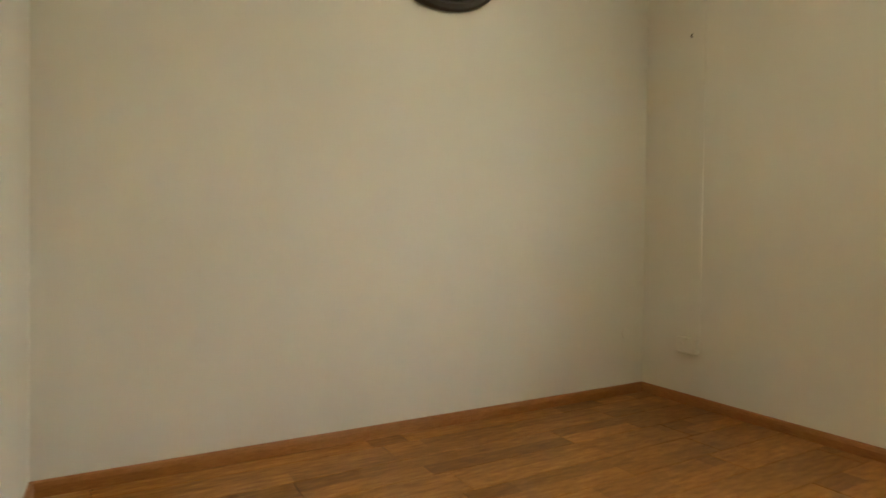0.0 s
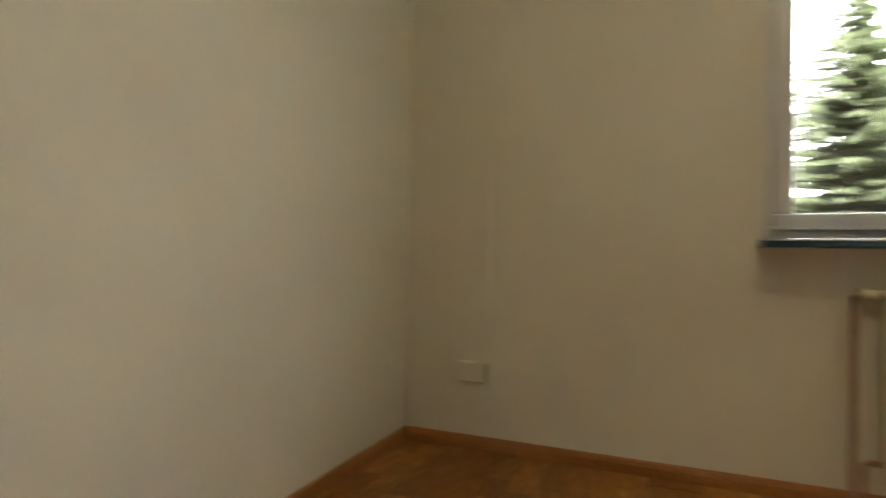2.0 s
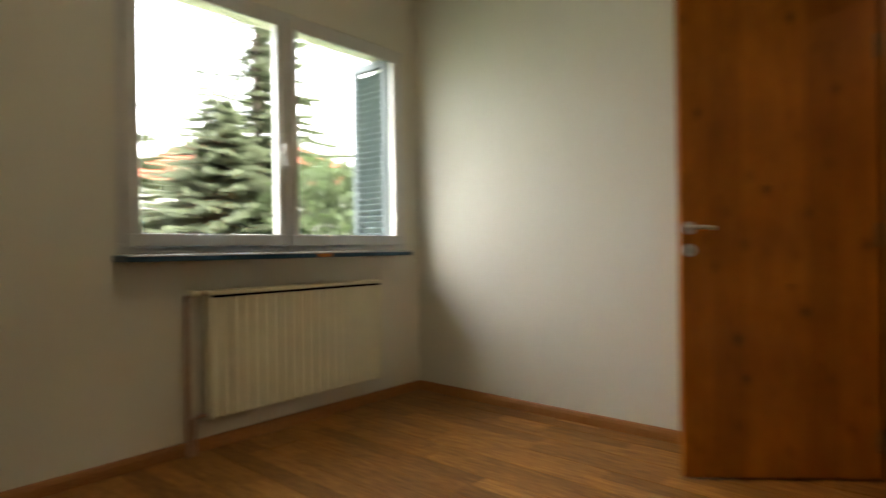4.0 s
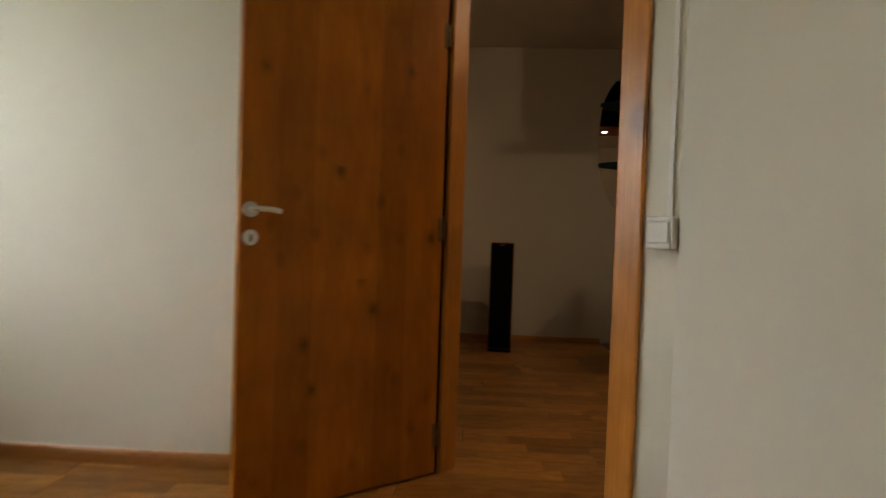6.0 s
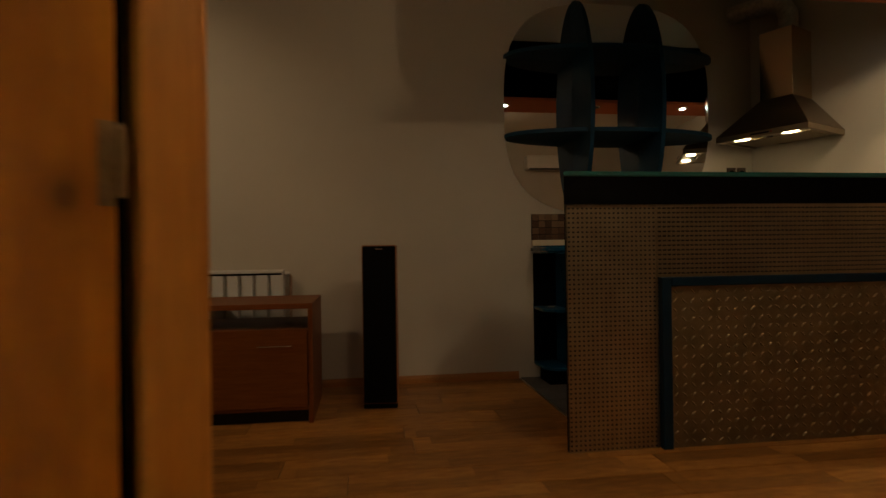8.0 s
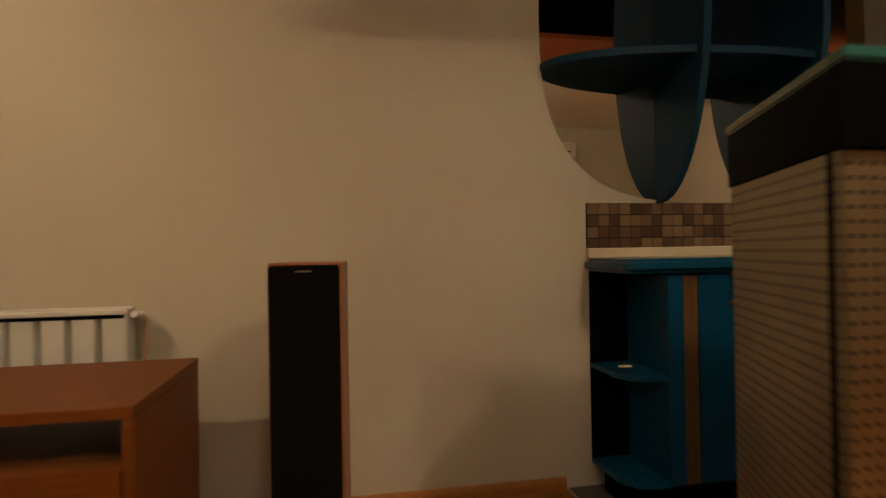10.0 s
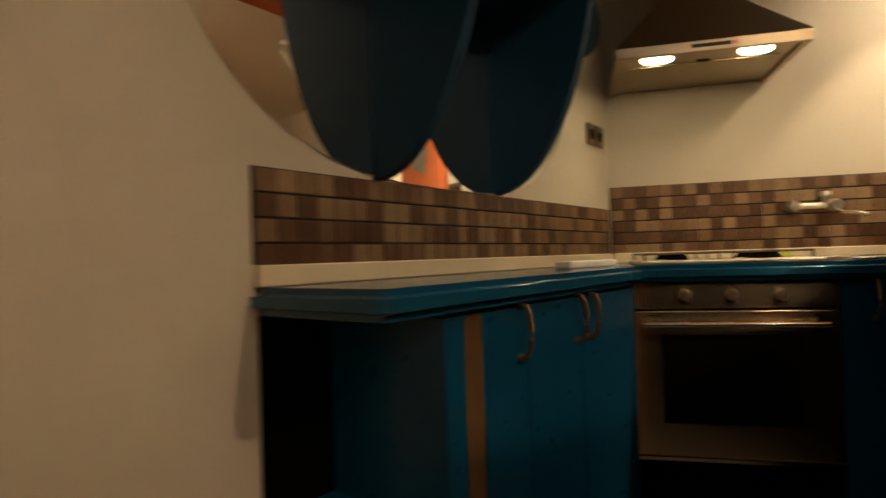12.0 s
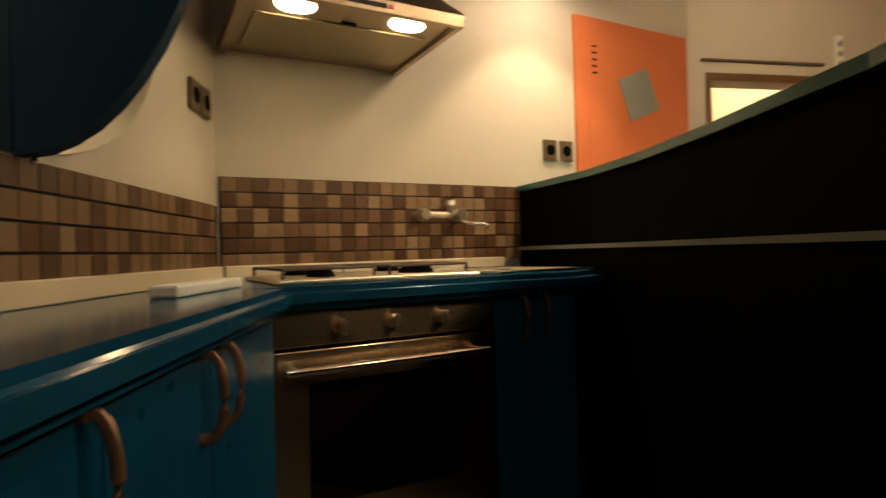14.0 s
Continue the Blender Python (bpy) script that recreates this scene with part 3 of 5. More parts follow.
slab(bm, [(0.332 * math.cos(math.tau * i / 64), 0.247 * math.sin(math.tau * i / 64)) for i in range(64)], -0.016, -0.004)
part("glass", bm, OVEN_GLASS, oval, "dark glazed centre")
nail = thing("wall_nail", pose(-2.263, AY0, 2.089), "thin painted-over nail sticking out of the wall", "nail")
bm = bmesh.new()
sweep(bm, [(0, -0.01, 0.02), (0, 0.012, 0.018), (0.003, 0.016, 0.0), (0.004, 0.014, -0.022)], 0.0022, 6)
part("shank", bm, WALL_A, nail)
plug = thing("blanking_cap", pose(-2.425, AY0, 0.377), "painted-over round blanking cap low on the wall", "blanking cap")
bm = bmesh.new()
rod(bm, (0, 0, 0), (0, 0.004, 0), 0.034, 0.032, 24)
part("cap", bm, WALL_A, plug, smooth=True)


# ---- door ----
df = thing("door_frame", diag_m(0), "honey pine door frame with broad casings", "door frame", kind="structure")
bm = bmesh.new()
block(bm, D0 - 0.049, D0 + 0.015, 0.046, T, 0, DTOP - 0.02, 0.002)
part("lining", bm, FRAME, df)
bm = bmesh.new()
block(bm, D1 - 0.016, D1 - 0.001, 0.0, T, 0, DTOP - 0.02)
block(bm, D1 - 0.03, D1 - 0.016, 0.045, T, 0, DTOP - 0.02, 0.002)
part("lining", bm, FRAME, df)
part("head_lining", B(D0 - 0.049, D1 - 0.001, 0.0, T, DTOP - 0.02, DTOP - 0.001), FRAME, df)
part("casing", B(D1 - 0.008, D1 + 0.078, -0.02, -0.001, 0, DTOP + 0.06, bevel=0.007), FRAME, df)
part("head_casing", B(D0 + 0.062, D1 - 0.009, -0.02, -0.001, DTOP - 0.012, DTOP + 0.06, bevel=0.006), FRAME, df)
part("casing", B(D1 - 0.008, D1 + 0.07, T + 0.001, T + 0.02, 0, DTOP + 0.06, bevel=0.006), FRAME, df)
part("casing", B(D0 - 0.07, D0 + 0.006, T + 0.001, T + 0.02, 0, DTOP + 0.06, bevel=0.006), FRAME, df)
part("keep_plate", B(D1 - 0.0162, D1 - 0.0145, 0.01, 0.034, 0.9, 1.1), NICKEL, df)

LEAF = pose(-0.684, 1.659, 0, 0, 0, math.degrees(math.atan2(0.485, 0.624)))
leaf = thing("door_1", LEAF, "open knotty pine door leaf with a metal lever handle", "door", kind="structure")
LW = 0.787
# black strip put into the hinge gap as its shade
part("hinge_gap_shade", B(LW + 0.001, LW + 0.013, 0.008, 0.04, 0.01, 2.0), BLACK, leaf, "black strip for the shade in the hinge gap")
body = part("leaf", B(0, LW, 0.0, 0.04, 0.01, 2.0, bevel=0.003), DOOR, leaf)
for side, y in ((-1, -0.001), (1, 0.041)):
    bm = bmesh.new()
    rod(bm, (0.035, y, 1.03), (0.035, y + side * 0.008, 1.03), 0.026, 0.024, 24)
    rod(bm, (0.035, y, 1.03), (0.035, y + side * 0.045, 1.03), 0.009)
    sweep(bm, [(0.035, y + side * 0.045, 1.03), (0.05, y + side * 0.052, 1.032), (0.085, y + side * 0.052, 1.031), (0.118, y + side * 0.05, 1.026)], 0.0075, 10, 1.2)
    part("door_handle", bm, NICKEL, leaf, "satin metal lever handle", True)
    bm = bmesh.new()
    rod(bm, (0.035, y, 0.939), (0.035, y + side * 0.008, 0.939), 0.026, 0.024, 24)
    kr = part("key_rosette", bm, NICKEL, leaf, smooth=True)
    part("keyhole", B(0.032, 0.038, y + side * 0.0082, y + side * 0.009, 0.927, 0.948), BLACK, kr)
for z in (0.16, 0.99, 1.75):
    bm = bmesh.new()
    rod(bm, (LW + 0.004, -0.004, z - 0.04), (LW + 0.004, -0.004, z + 0.04), 0.0055)
    rod(bm, (LW + 0.004, -0.004, z + 0.04), (LW + 0.004, -0.004, z + 0.048), 0.0055, 0.002)
    block(bm, LW - 0.02, LW - 0.001, -0.0025, -0.0005, z - 0.05, z + 0.05, 0.001)
    for dz in (-0.032, 0.032):
        rod(bm, (LW - 0.011, -0.0034, z + dz), (LW - 0.011, -0.0026, z + dz), 0.004, sides=10)
    part("hinge", bm, AGED, leaf, "dull brass hinge", True)

sw = thing("light_switch", diag_m(0.884) @ pose(0, 0, 0.995), "white surface-mounted light switch beside the door", "light switch")
part("box", B(-0.037, 0.037, -0.042, 0.0, -0.045, 0.042, bevel=0.005), PLASTIC, sw)
part("rocker", B(-0.03, 0.03, -0.048, -0.0425, -0.03, 0.026, bevel=0.003), PLASTIC, sw)
part("label_strip", B(-0.03, 0.03, -0.045, -0.0425, 0.0285, 0.035, bevel=0.001), PLASTIC, sw)
cd = thing("cable_duct", diag_m(0.897) @ pose(0, 0, 1.038), "slim white cable duct above the light switch", "cable duct")
part("cover", B(-0.007, 0.007, -0.012, 0, 0, CEIL_Z - 1.038, bevel=0.002), PLASTIC, cd)


# ---- living room ----
spk = thing("floor_speaker", pose(0.303, 4.63, 0, 0, 0, -5), "tall black-fronted floor-standing loudspeaker with cherry sides", "loudspeaker")
part("cabinet", B(-0.097, 0.097, 0.012, 0.24, 0.02, 0.918, bevel=0.004), SIDE, spk, "cherry veneered cabinet")
part("grille", B(-0.092, 0.092, -0.008, 0.0115, 0.03, 0.912, bevel=0.008), GRILLE, spk, "black cloth grille")
part("badge", B(-0.02, 0.02, -0.0105, -0.0085, 0.893, 0.898, bevel=0.001), CHROME, spk, "small silver badge")
part("plinth", B(-0.094, 0.094, -0.004, 0.238, 0.0, 0.0195, bevel=0.003), BLACK, spk)

SBL, SBD = 1.86, 0.58
sb = thing("sideboard", pose(-0.047 - SBL, 4.42, 0), "cherry wood sideboard with an open slot and drop fronts", "sideboard")
part("top", B(0, SBL, 0, SBD, 0.592, 0.62, bevel=0.003), CHERRY, sb)
for x in (0.0, SBL - 0.025):
    part("side_panel", B(x + 0.001, x + 0.024, 0.003, SBD - 0.003, 0.0, 0.591), CHERRY, sb)
part("shelf", B(0.026, SBL - 0.026, 0.004, SBD - 0.004, 0.47, 0.488), CHERRY, sb)
part("bottom", B(0.026, SBL - 0.026, 0.004, SBD - 0.004, 0.07, 0.086), CHERRY, sb)
part("plinth", B(0.03, SBL - 0.03, 0.05, SBD - 0.01, 0.0, 0.069), DEVICE, sb, "dark recessed plinth")
part("back_panel", B(0.026, SBL - 0.026, SBD - 0.015, SBD - 0.005, 0.087, 0.469), CHERRY, sb)
part("divider", B(0.85, 0.87, 0.01, SBD - 0.04, 0.489, 0.591), CHERRY, sb)
for x0, x1, pulls in ((0.028, 0.618, (0.1,)), (0.621, 1.832, (0.705, 1.585))):
    d = part("drop_front", B(x0, x1, -0.002, 0.0035, 0.087, 0.487, bevel=0.002), CHERRY, sb)
    for hx in pulls:
        bm = bmesh.new()
        sweep(bm, [(hx, -0.003, 0.404), (hx, -0.022, 0.404), (hx + 0.17, -0.022, 0.404), (hx + 0.17, -0.003, 0.404)], 0.0035, 8)
        part("pull", bm, CHROME, d, "thin chrome pull", True)

av = thing("av_receiver", pose(-1.165, 4.59, 0.62), "black stereo receiver on the sideboard", "receiver")
part("case", B(0, 0.42, 0.012, 0.35, 0.012, 0.147, bevel=0.003), DEVICE, av)
part("front_panel", B(0, 0.42, 0, 0.0115, 0.012, 0.147, bevel=0.002), DEVICE, av)
part("display", B(0.12, 0.3, -0.0015, -0.0002, 0.09, 0.125), OVEN_GLASS, av)
for x, r in ((0.06, 0.02), (0.36, 0.024)):
    bm = bmesh.new()
    rod(bm, (x, -0.018, 0.06), (x, -0.0002, 0.06), r, sides=20)
    part("knob", bm, DEVICE, av, smooth=True)
for x in (0.03, 0.37):
    for y in (0.03, 0.28):
        bm = bmesh.new()
        rod(bm, (x + 0.01, y, 0), (x + 0.01, y, 0.0118), 0.016)
        part("foot", bm, DEVICE, av)
dvd = thing("disc_player", pose(-1.17, 4.59, 0.768), "flat black disc player on the receiver", "disc player")
part("case", B(0, 0.41, 0.005, 0.3, 0.006, 0.052, bevel=0.003), DEVICE, dvd)
part("tray_front", B(0.13, 0.29, 0.002, 0.0048, 0.026, 0.042), OVEN_GLASS, dvd)
for x in (0.04, 0.36):
    for y in (0.03, 0.25):
        part("foot", B(x, x + 0.02, y, y + 0.02, 0, 0.0058), DEVICE, dvd)
cb = thing("cable", pose(-0.8, 4.83, 0.498), "thin black cable hanging in the sideboard slot", "cable")
bm = bmesh.new()
sweep(bm, [(0, 0, -0.008), (0.03, -0.03, 0.004), (0.09, -0.02, 0.03), (0.13, 0.0, 0.085)], 0.003, 6)
part("cord", bm, BLACK, cb)

# unseen lamp, added to lift the walls of the empty room
la = thing("ceiling_lamp", pose(-0.8, 0.3, CEIL_Z), "unseen round glass ceiling lamp of the empty room", "lamp")
bm = bmesh.new()
rod(bm, (0, 0, -0.02), (0, 0, 0), 0.17, sides=32)
part("base", bm, PLASTIC, la)
bm = bmesh.new()
bmesh.ops.create_uvsphere(bm, u_segments=24, v_segments=12, radius=0.16)
bmesh.ops.transform(bm, matrix=Matrix.Translation((0, 0, -0.022)) @ Matrix.Diagonal((1, 1, 0.42, 1)), verts=bm.verts)
part("shade", bm, SHADE, la, smooth=True)
lamp("room_fill_bulb", "POINT", pose(-0.8, 0.3, CEIL_Z - 0.15), 0.4, (1.0, 0.9, 0.68), radius=0.22)
lamp_th = thing("ceiling_lamp", pose(1.7, 2.35, CEIL_Z), "round glass ceiling lamp", "lamp", "ceiling lamps")
bm = bmesh.new()
rod(bm, (0, 0, -0.02), (0, 0, 0), 0.17, sides=32)
part("base", bm, PLASTIC, lamp_th)
bm = bmesh.new()
bmesh.ops.create_uvsphere(bm, u_segments=24, v_segments=12, radius=0.16)
bmesh.ops.transform(bm, matrix=Matrix.Translation((0, 0, -0.022)) @ Matrix.Diagonal((1, 1, 0.42, 1)), verts=bm.verts)
part("shade", bm, SHADE, lamp_th, smooth=True)
# unseen spotlight, added to brighten the left of the long wall
spot = thing("ceiling_spotlight", pose(-1.7, 3.45, CEIL_Z), "added unseen white ceiling spotlight turned to a wall", "spotlight", "ceiling spotlights")
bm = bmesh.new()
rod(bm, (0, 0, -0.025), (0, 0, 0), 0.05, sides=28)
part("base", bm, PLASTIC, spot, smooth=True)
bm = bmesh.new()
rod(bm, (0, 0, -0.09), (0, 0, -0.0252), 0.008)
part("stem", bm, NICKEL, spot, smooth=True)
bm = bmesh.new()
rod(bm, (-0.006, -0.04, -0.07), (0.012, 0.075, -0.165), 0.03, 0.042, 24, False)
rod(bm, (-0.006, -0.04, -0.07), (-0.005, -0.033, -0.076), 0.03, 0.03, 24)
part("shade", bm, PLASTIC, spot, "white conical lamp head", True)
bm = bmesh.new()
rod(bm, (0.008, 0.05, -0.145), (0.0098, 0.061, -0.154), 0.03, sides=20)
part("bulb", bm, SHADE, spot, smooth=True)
lamp("long_wall_fill_spot", "SPOT", look((-1.688, 3.53, CEIL_Z - 0.168), (-1.5, 5.2, 1.0)), 2.0, (1.0, 0.71, 0.41), radius=0.04, cone=104, blend=0.75)
# second unseen spotlight, added to brighten the hall end wall
copy_thing(spot, pose(3.6, 2.35, CEIL_Z, 0, 0, -85))
copy_thing(lamp_th, pose(0.6, 2.5, CEIL_Z))
lamp("entry_bulb", "POINT", pose(0.6, 2.5, CEIL_Z - 0.12), 0.3, (1.0, 0.71, 0.41), radius=0.05)
lamp("dining_bulb", "POINT", pose(1.7, 2.35, CEIL_Z - 0.12), 0.92, (1.0, 0.71, 0.41), radius=0.025)
# fill on the hall end wall, from the added spotlight
lamp("hall_fill_spot", "SPOT", look((3.685, 2.35, CEIL_Z - 0.168), (4.75, 2.25, 1.75)), 0.35, (1.0, 0.76, 0.48), radius=0.03, cone=130, blend=0.6)

ac = thing("air_conditioner", pose(2.95, BY0, 2.2), "white split air conditioner high on the wall", "air conditioner")
part("housing", B(0, 0.8, 0.002, 0.2, 0.03, 0.27, bevel=0.02), PVC, ac)
part("louvre", B(0.04, 0.76, 0.16, 0.205, 0.028, 0.05, bevel=0.004), DEVICE, ac)
part("display", B(0.66, 0.72, 0.2, 0.2015, 0.12, 0.14), DEVICE, ac)

# ---- mirror with half-oval shelves ----
MX, MZ, MR = 1.935, 1.86, 0.755
mir = thing("wall_mirror", pose(MX, NY, MZ, 90), "large rounded frameless wall mirror above the splashback", "mirror")
outline = []
for i in range(72):
    a = math.tau * i / 72
    c, s = math.cos(a), math.sin(a)
    e = 2 / 3.0
    outline.append((MR * math.copysign(abs(c) ** e, c), 0.735 * math.copysign(abs(s) ** e, s)))
bm = bmesh.new()
slab(bm, outline, 0.0, 0.005)
part("glass", bm, MIRROR, mir)
rack = thing("mirror_shelf", pose(0, NY - 0.006, 0), "dark blue shelf of crossed half-oval boards on the mirror", "shelf")


def half_oval(a, d, k=28):
    """A half oval: its straight side 2a long on the wall, d deep."""
    return [(a * math.cos(math.pi * i / k), -d * math.sin(math.pi * i / k)) for i in range(k + 1)]


for z in (1.655, 2.2):
    bm = bmesh.new()
    slab(bm, half_oval(0.755, 0.3), z - 0.013, z + 0.013, Matrix.Translation((MX, 0, 0)))
    part("board", bm, NAVY, rack, "dark half-oval shelf board")
for x in (1.682, 2.168):
    bm = bmesh.new()
    slab(bm, half_oval(0.735, 0.33), -0.014, 0.014, Matrix(((0, 0, 1, x), (0, 1, 0, 0), (1, 0, 0, MZ), (0, 0, 0, 1))))
    part("fin", bm, NAVY, rack, "dark blue half-oval upright")
for x in (1.682, 2.168):
    bm = bmesh.new()
    rod(bm, (x, -0.02, MZ - 0.745), (x, -0.006, MZ - 0.7), 0.006)
    part("clip", bm, CHROME, rack)

# ---- bar ----
BZ = 1.215
bar = thing("bar_counter", pose(0, 0, 0), "bar counter clad in perforated steel with a black top band", "bar counter")
part("front_cladding", B(1.09, 3.62, 3.77, 3.778, 0.0, 1.075), PERF, bar, "perforated steel cladding")
bm = bmesh.new()
bow = [(1.5 + 2.1 * i / 40, 3.7665 - 0.016 * math.sin(math.pi * i / 40) ** 0.6) for i in range(41)]
slab(bm, bow + [(3.6, 3.7695), (1.5, 3.7695)], 0.7525, 1.075)
part("upper_cladding", bm, SLOTS, bar, "bowed steel sheet with fine slots", True)
bm = bmesh.new()
slab(bm, [(1.084, 3.772), (1.272, 4.236), (1.278, 4.232), (1.092, 3.778)], 0.0, 1.075)
part("end_cladding", bm, PERF, bar, "perforated steel cladding")
part("core", B(1.0905, 3.55, 3.7785, 3.8, 0.0, 1.075), BLACK, bar)
bm = bmesh.new()
slab(bm, [(1.1, 3.801), (1.2785, 4.2315), (1.3, 4.22), (1.13, 3.801)], 0.0, 1.192)
part("end_panel", bm, BLACK, bar)
bm = bmesh.new()
slab(bm, [(1.072, 3.752), (3.6, 3.752), (3.6, 3.8), (1.5, 3.8), (1.31, 4.19), (1.268, 4.24)], 1.076, 1.192)
part("band", bm, BLACK, bar, "black band under the bar top")
top_line = [(1.068, 3.745), (3.72, 3.745), (3.55, 4.235), (3.32, 4.15), (3.05, 4.07), (2.75, 4.03), (2.4, 4.02), (2.0, 4.03), (1.7, 4.08), (1.45, 4.17), (1.32, 4.235), (1.285, 4.245), (1.262, 4.238)]
bm = bmesh.new()
slab(bm, top_line, 1.1925, BZ)
bmesh.ops.bevel(bm, geom=[e for e in bm.edges if abs(e.verts[0].co.z - e.verts[1].co.z) < 1e-4], offset=0.005, segments=2, affect="EDGES")
part("bar_top", bm, BAR_EDGE, bar, "glossy dark green bar top")
bm = bmesh.new()
slab(bm, [(1.31, 4.2205), (1.45, 4.1455), (1.7, 4.0555), (2.0, 4.0055), (2.4, 3.9955), (2.75, 4.0105), (3.05, 4.0505), (3.32, 4.1305), (3.48, 4.193), (3.48, 4.205), (3.32, 4.142), (3.05, 4.062), (2.75, 4.022), (2.4, 4.007), (2.0, 4.017), (1.7, 4.067), (1.45, 4.157), (1.31, 4.232)], 0.969, 0.982)
part("shelf_edge", bm, GREY, bar, "grey shelf edge")
# inner panel black: the unlit kitchen side put into its colour
bm = bmesh.new()
slab(bm, [(1.3, 4.225), (1.45, 4.145), (1.7, 4.055), (2.0, 4.005), (2.4, 3.995), (2.75, 4.01), (3.05, 4.05), (3.32, 4.13), (3.5, 4.2), (3.5, 4.17), (3.32, 4.1), (3.05, 4.02), (2.75, 3.98), (2.4, 3.965), (2.0, 3.975), (1.7, 4.025), (1.45, 4.115), (1.3, 4.195)], 0.0, 1.192)
part("inner_panel", bm, BLACK, bar)
# tread-plate panel in a blue frame
PX0, PX1, PZ1 = 1.505, 2.9, 0.752
part("panel_frame", B(PX0, PX0 + 0.045, 3.735, 3.7695, 0, PZ1, bevel=0.004), BARBLUE, bar, "dark blue panel frame")
part("panel_frame", B(PX0 + 0.046, PX1, 3.735, 3.7695, PZ1 - 0.04, PZ1, bevel=0.004), BARBLUE, bar)
tp = part("tread_panel", B(PX0 + 0.046, PX1, 3.755, 3.7695, 0, PZ1 - 0.041), PLATE, bar, "steel tread plate")
verts, faces = [], []
rows, cols = 17, 34
for r in range(rows):
    for c in range(cols):
        x, z = PX0 + 0.07 + c * 0.0415, 0.025 + r * 0.0415
        if x > PX1 - 0.02 or z > PZ1 - 0.06:
            continue
        a = radians(45 if (r + c) % 2 else -45)
        b0 = len(verts)
        for u, w, y in ((-0.016, 0, 0), (0, -0.005, 0), (0.016, 0, 0), (0, 0.005, 0), (-0.008, 0, -0.0026), (0.008, 0, -0.0026)):
            verts.append((x + u * math.cos(a) - w * math.sin(a), 3.755 + y, z + u * math.sin(a) + w * math.cos(a)))
        faces += [(b0, b0 + 1, b0 + 4), (b0 + 1, b0 + 5, b0 + 4), (b0 + 1, b0 + 2, b0 + 5), (b0 + 2, b0 + 3, b0 + 5), (b0 + 3, b0 + 4, b0 + 5), (b0 + 3, b0, b0 + 4)]
me = bpy.data.meshes.new("tread_lug")
me.from_pydata(verts, [], faces)
me.materials.append(PLATE)
lugs = new("tread_lug", me)
lugs.parent = tp
tagged(lugs, kind="stuff")

# soffit over the bar
sof = thing("bar_canopy", pose(0, 0, 0), "orange canopy with downlights hung over the bar", "canopy")
bm = bmesh.new()
slab(bm, [(0.99, 3.725), (3.75, 3.725), (3.57, 4.12), (1.17, 4.165)], 2.19, 2.215)
part("underside", bm, ORANGE, sof, "orange painted underside")
# perforated steel strip in flat brown, its dimness put into the colour
part("mesh_strip", B(1.135, 3.72, 3.742, 3.7495, 2.2155, 2.299), BROWN, sof, "perforated front strip dimmed to flat dark brown")
bm = bmesh.new()
slab(bm, [(1.14, 3.75), (3.69, 3.75), (3.57, 4.1), (1.29, 4.12)], 2.2155, 2.3)
slab(bm, [(1.095, 3.735), (3.7, 3.735), (3.57, 4.11), (1.25, 4.13)], 2.3005, CEIL_Z)
part("casing", bm, BLACK, sof, "black canopy casing")
for x, y, watts in ((1.495, 3.98, 0.1), (2.36, 3.98, 0.0), (3.21, 4.0, 1.3)):
    bm = bmesh.new()
    rod(bm, (x, y, 2.183), (x, y, 2.1895), 0.042, 0.046, 28)
    rg = part("downlight_ring", bm, CHROME, sof, "chrome downlight ring", True)
    bm = bmesh.new()
    rod(bm, (x, y, 2.1805), (x, y, 2.1828), 0.027, sides=20)
    if not watts:
        part("downlight_lens", bm, OVEN_GLASS, rg, "unlit dark lens")
        continue
    part("downlight_lens", bm, SPOT_GLOW, rg)
    lamp("downlight", "SPOT", look((x, y, 2.176), (x, y, 0)), watts, (1.0, 0.76, 0.46), radius=0.025, cone=84, blend=0.3)
    # the lamp's faint light outside its beam
    lamp("downlight_spill", "SPOT", look((x, y, 2.175), (x, y, 0)), watts * 0.5, (1.0, 0.76, 0.46), radius=0.025, cone=150, blend=0.6)

# ---- kitchen run along the long wall ----
WZ, FY = 0.905, 4.9
KX0 = 1.53
wt = thing("worktop", pose(0, 0, 0), "glossy petrol blue kitchen worktop with rounded edges", "worktop")


wt_line = [(1.355, NY - 0.002), (1.355, 4.905), (1.358, 4.887), (1.368, 4.874), (1.385, 4.868), (2.468, 4.868), ew(0.02, 0.615), ew(0.865, 0.615), ew(1.03, 0.54), ew(1.03, 0.002), (3.03, NY - 0.002)]
bm = bmesh.new()
slab(bm, wt_line, WZ - 0.05, WZ)
bmesh.ops.recalc_face_normals(bm, faces=bm.faces)
bmesh.ops.bevel(bm, geom=[e for e in bm.edges if abs(e.verts[0].co.z - e.verts[1].co.z) < 1e-4], offset=0.015, segments=5, affect="EDGES")
part("slab", bm, BLUE_TOP, wt, smooth=True)
part("upstand", B(1.363, 3.02, NY - 0.022, NY - 0.002, WZ + 0.0005, WZ + 0.04, bevel=0.003), CREAM, wt, "cream upstand strip")
bm = bmesh.new()
block(bm, 0.02, 1.02, 0.002, 0.022, WZ + 0.0005, WZ + 0.04, 0.003, EW)
part("upstand", bm, CREAM, wt, "cream upstand strip")

es = thing("end_shelf_unit", pose(0, 0, 0), "petrol blue open end shelf under the worktop", "shelf unit")
sx0, sx1 = 1.37, KX0 - 0.002
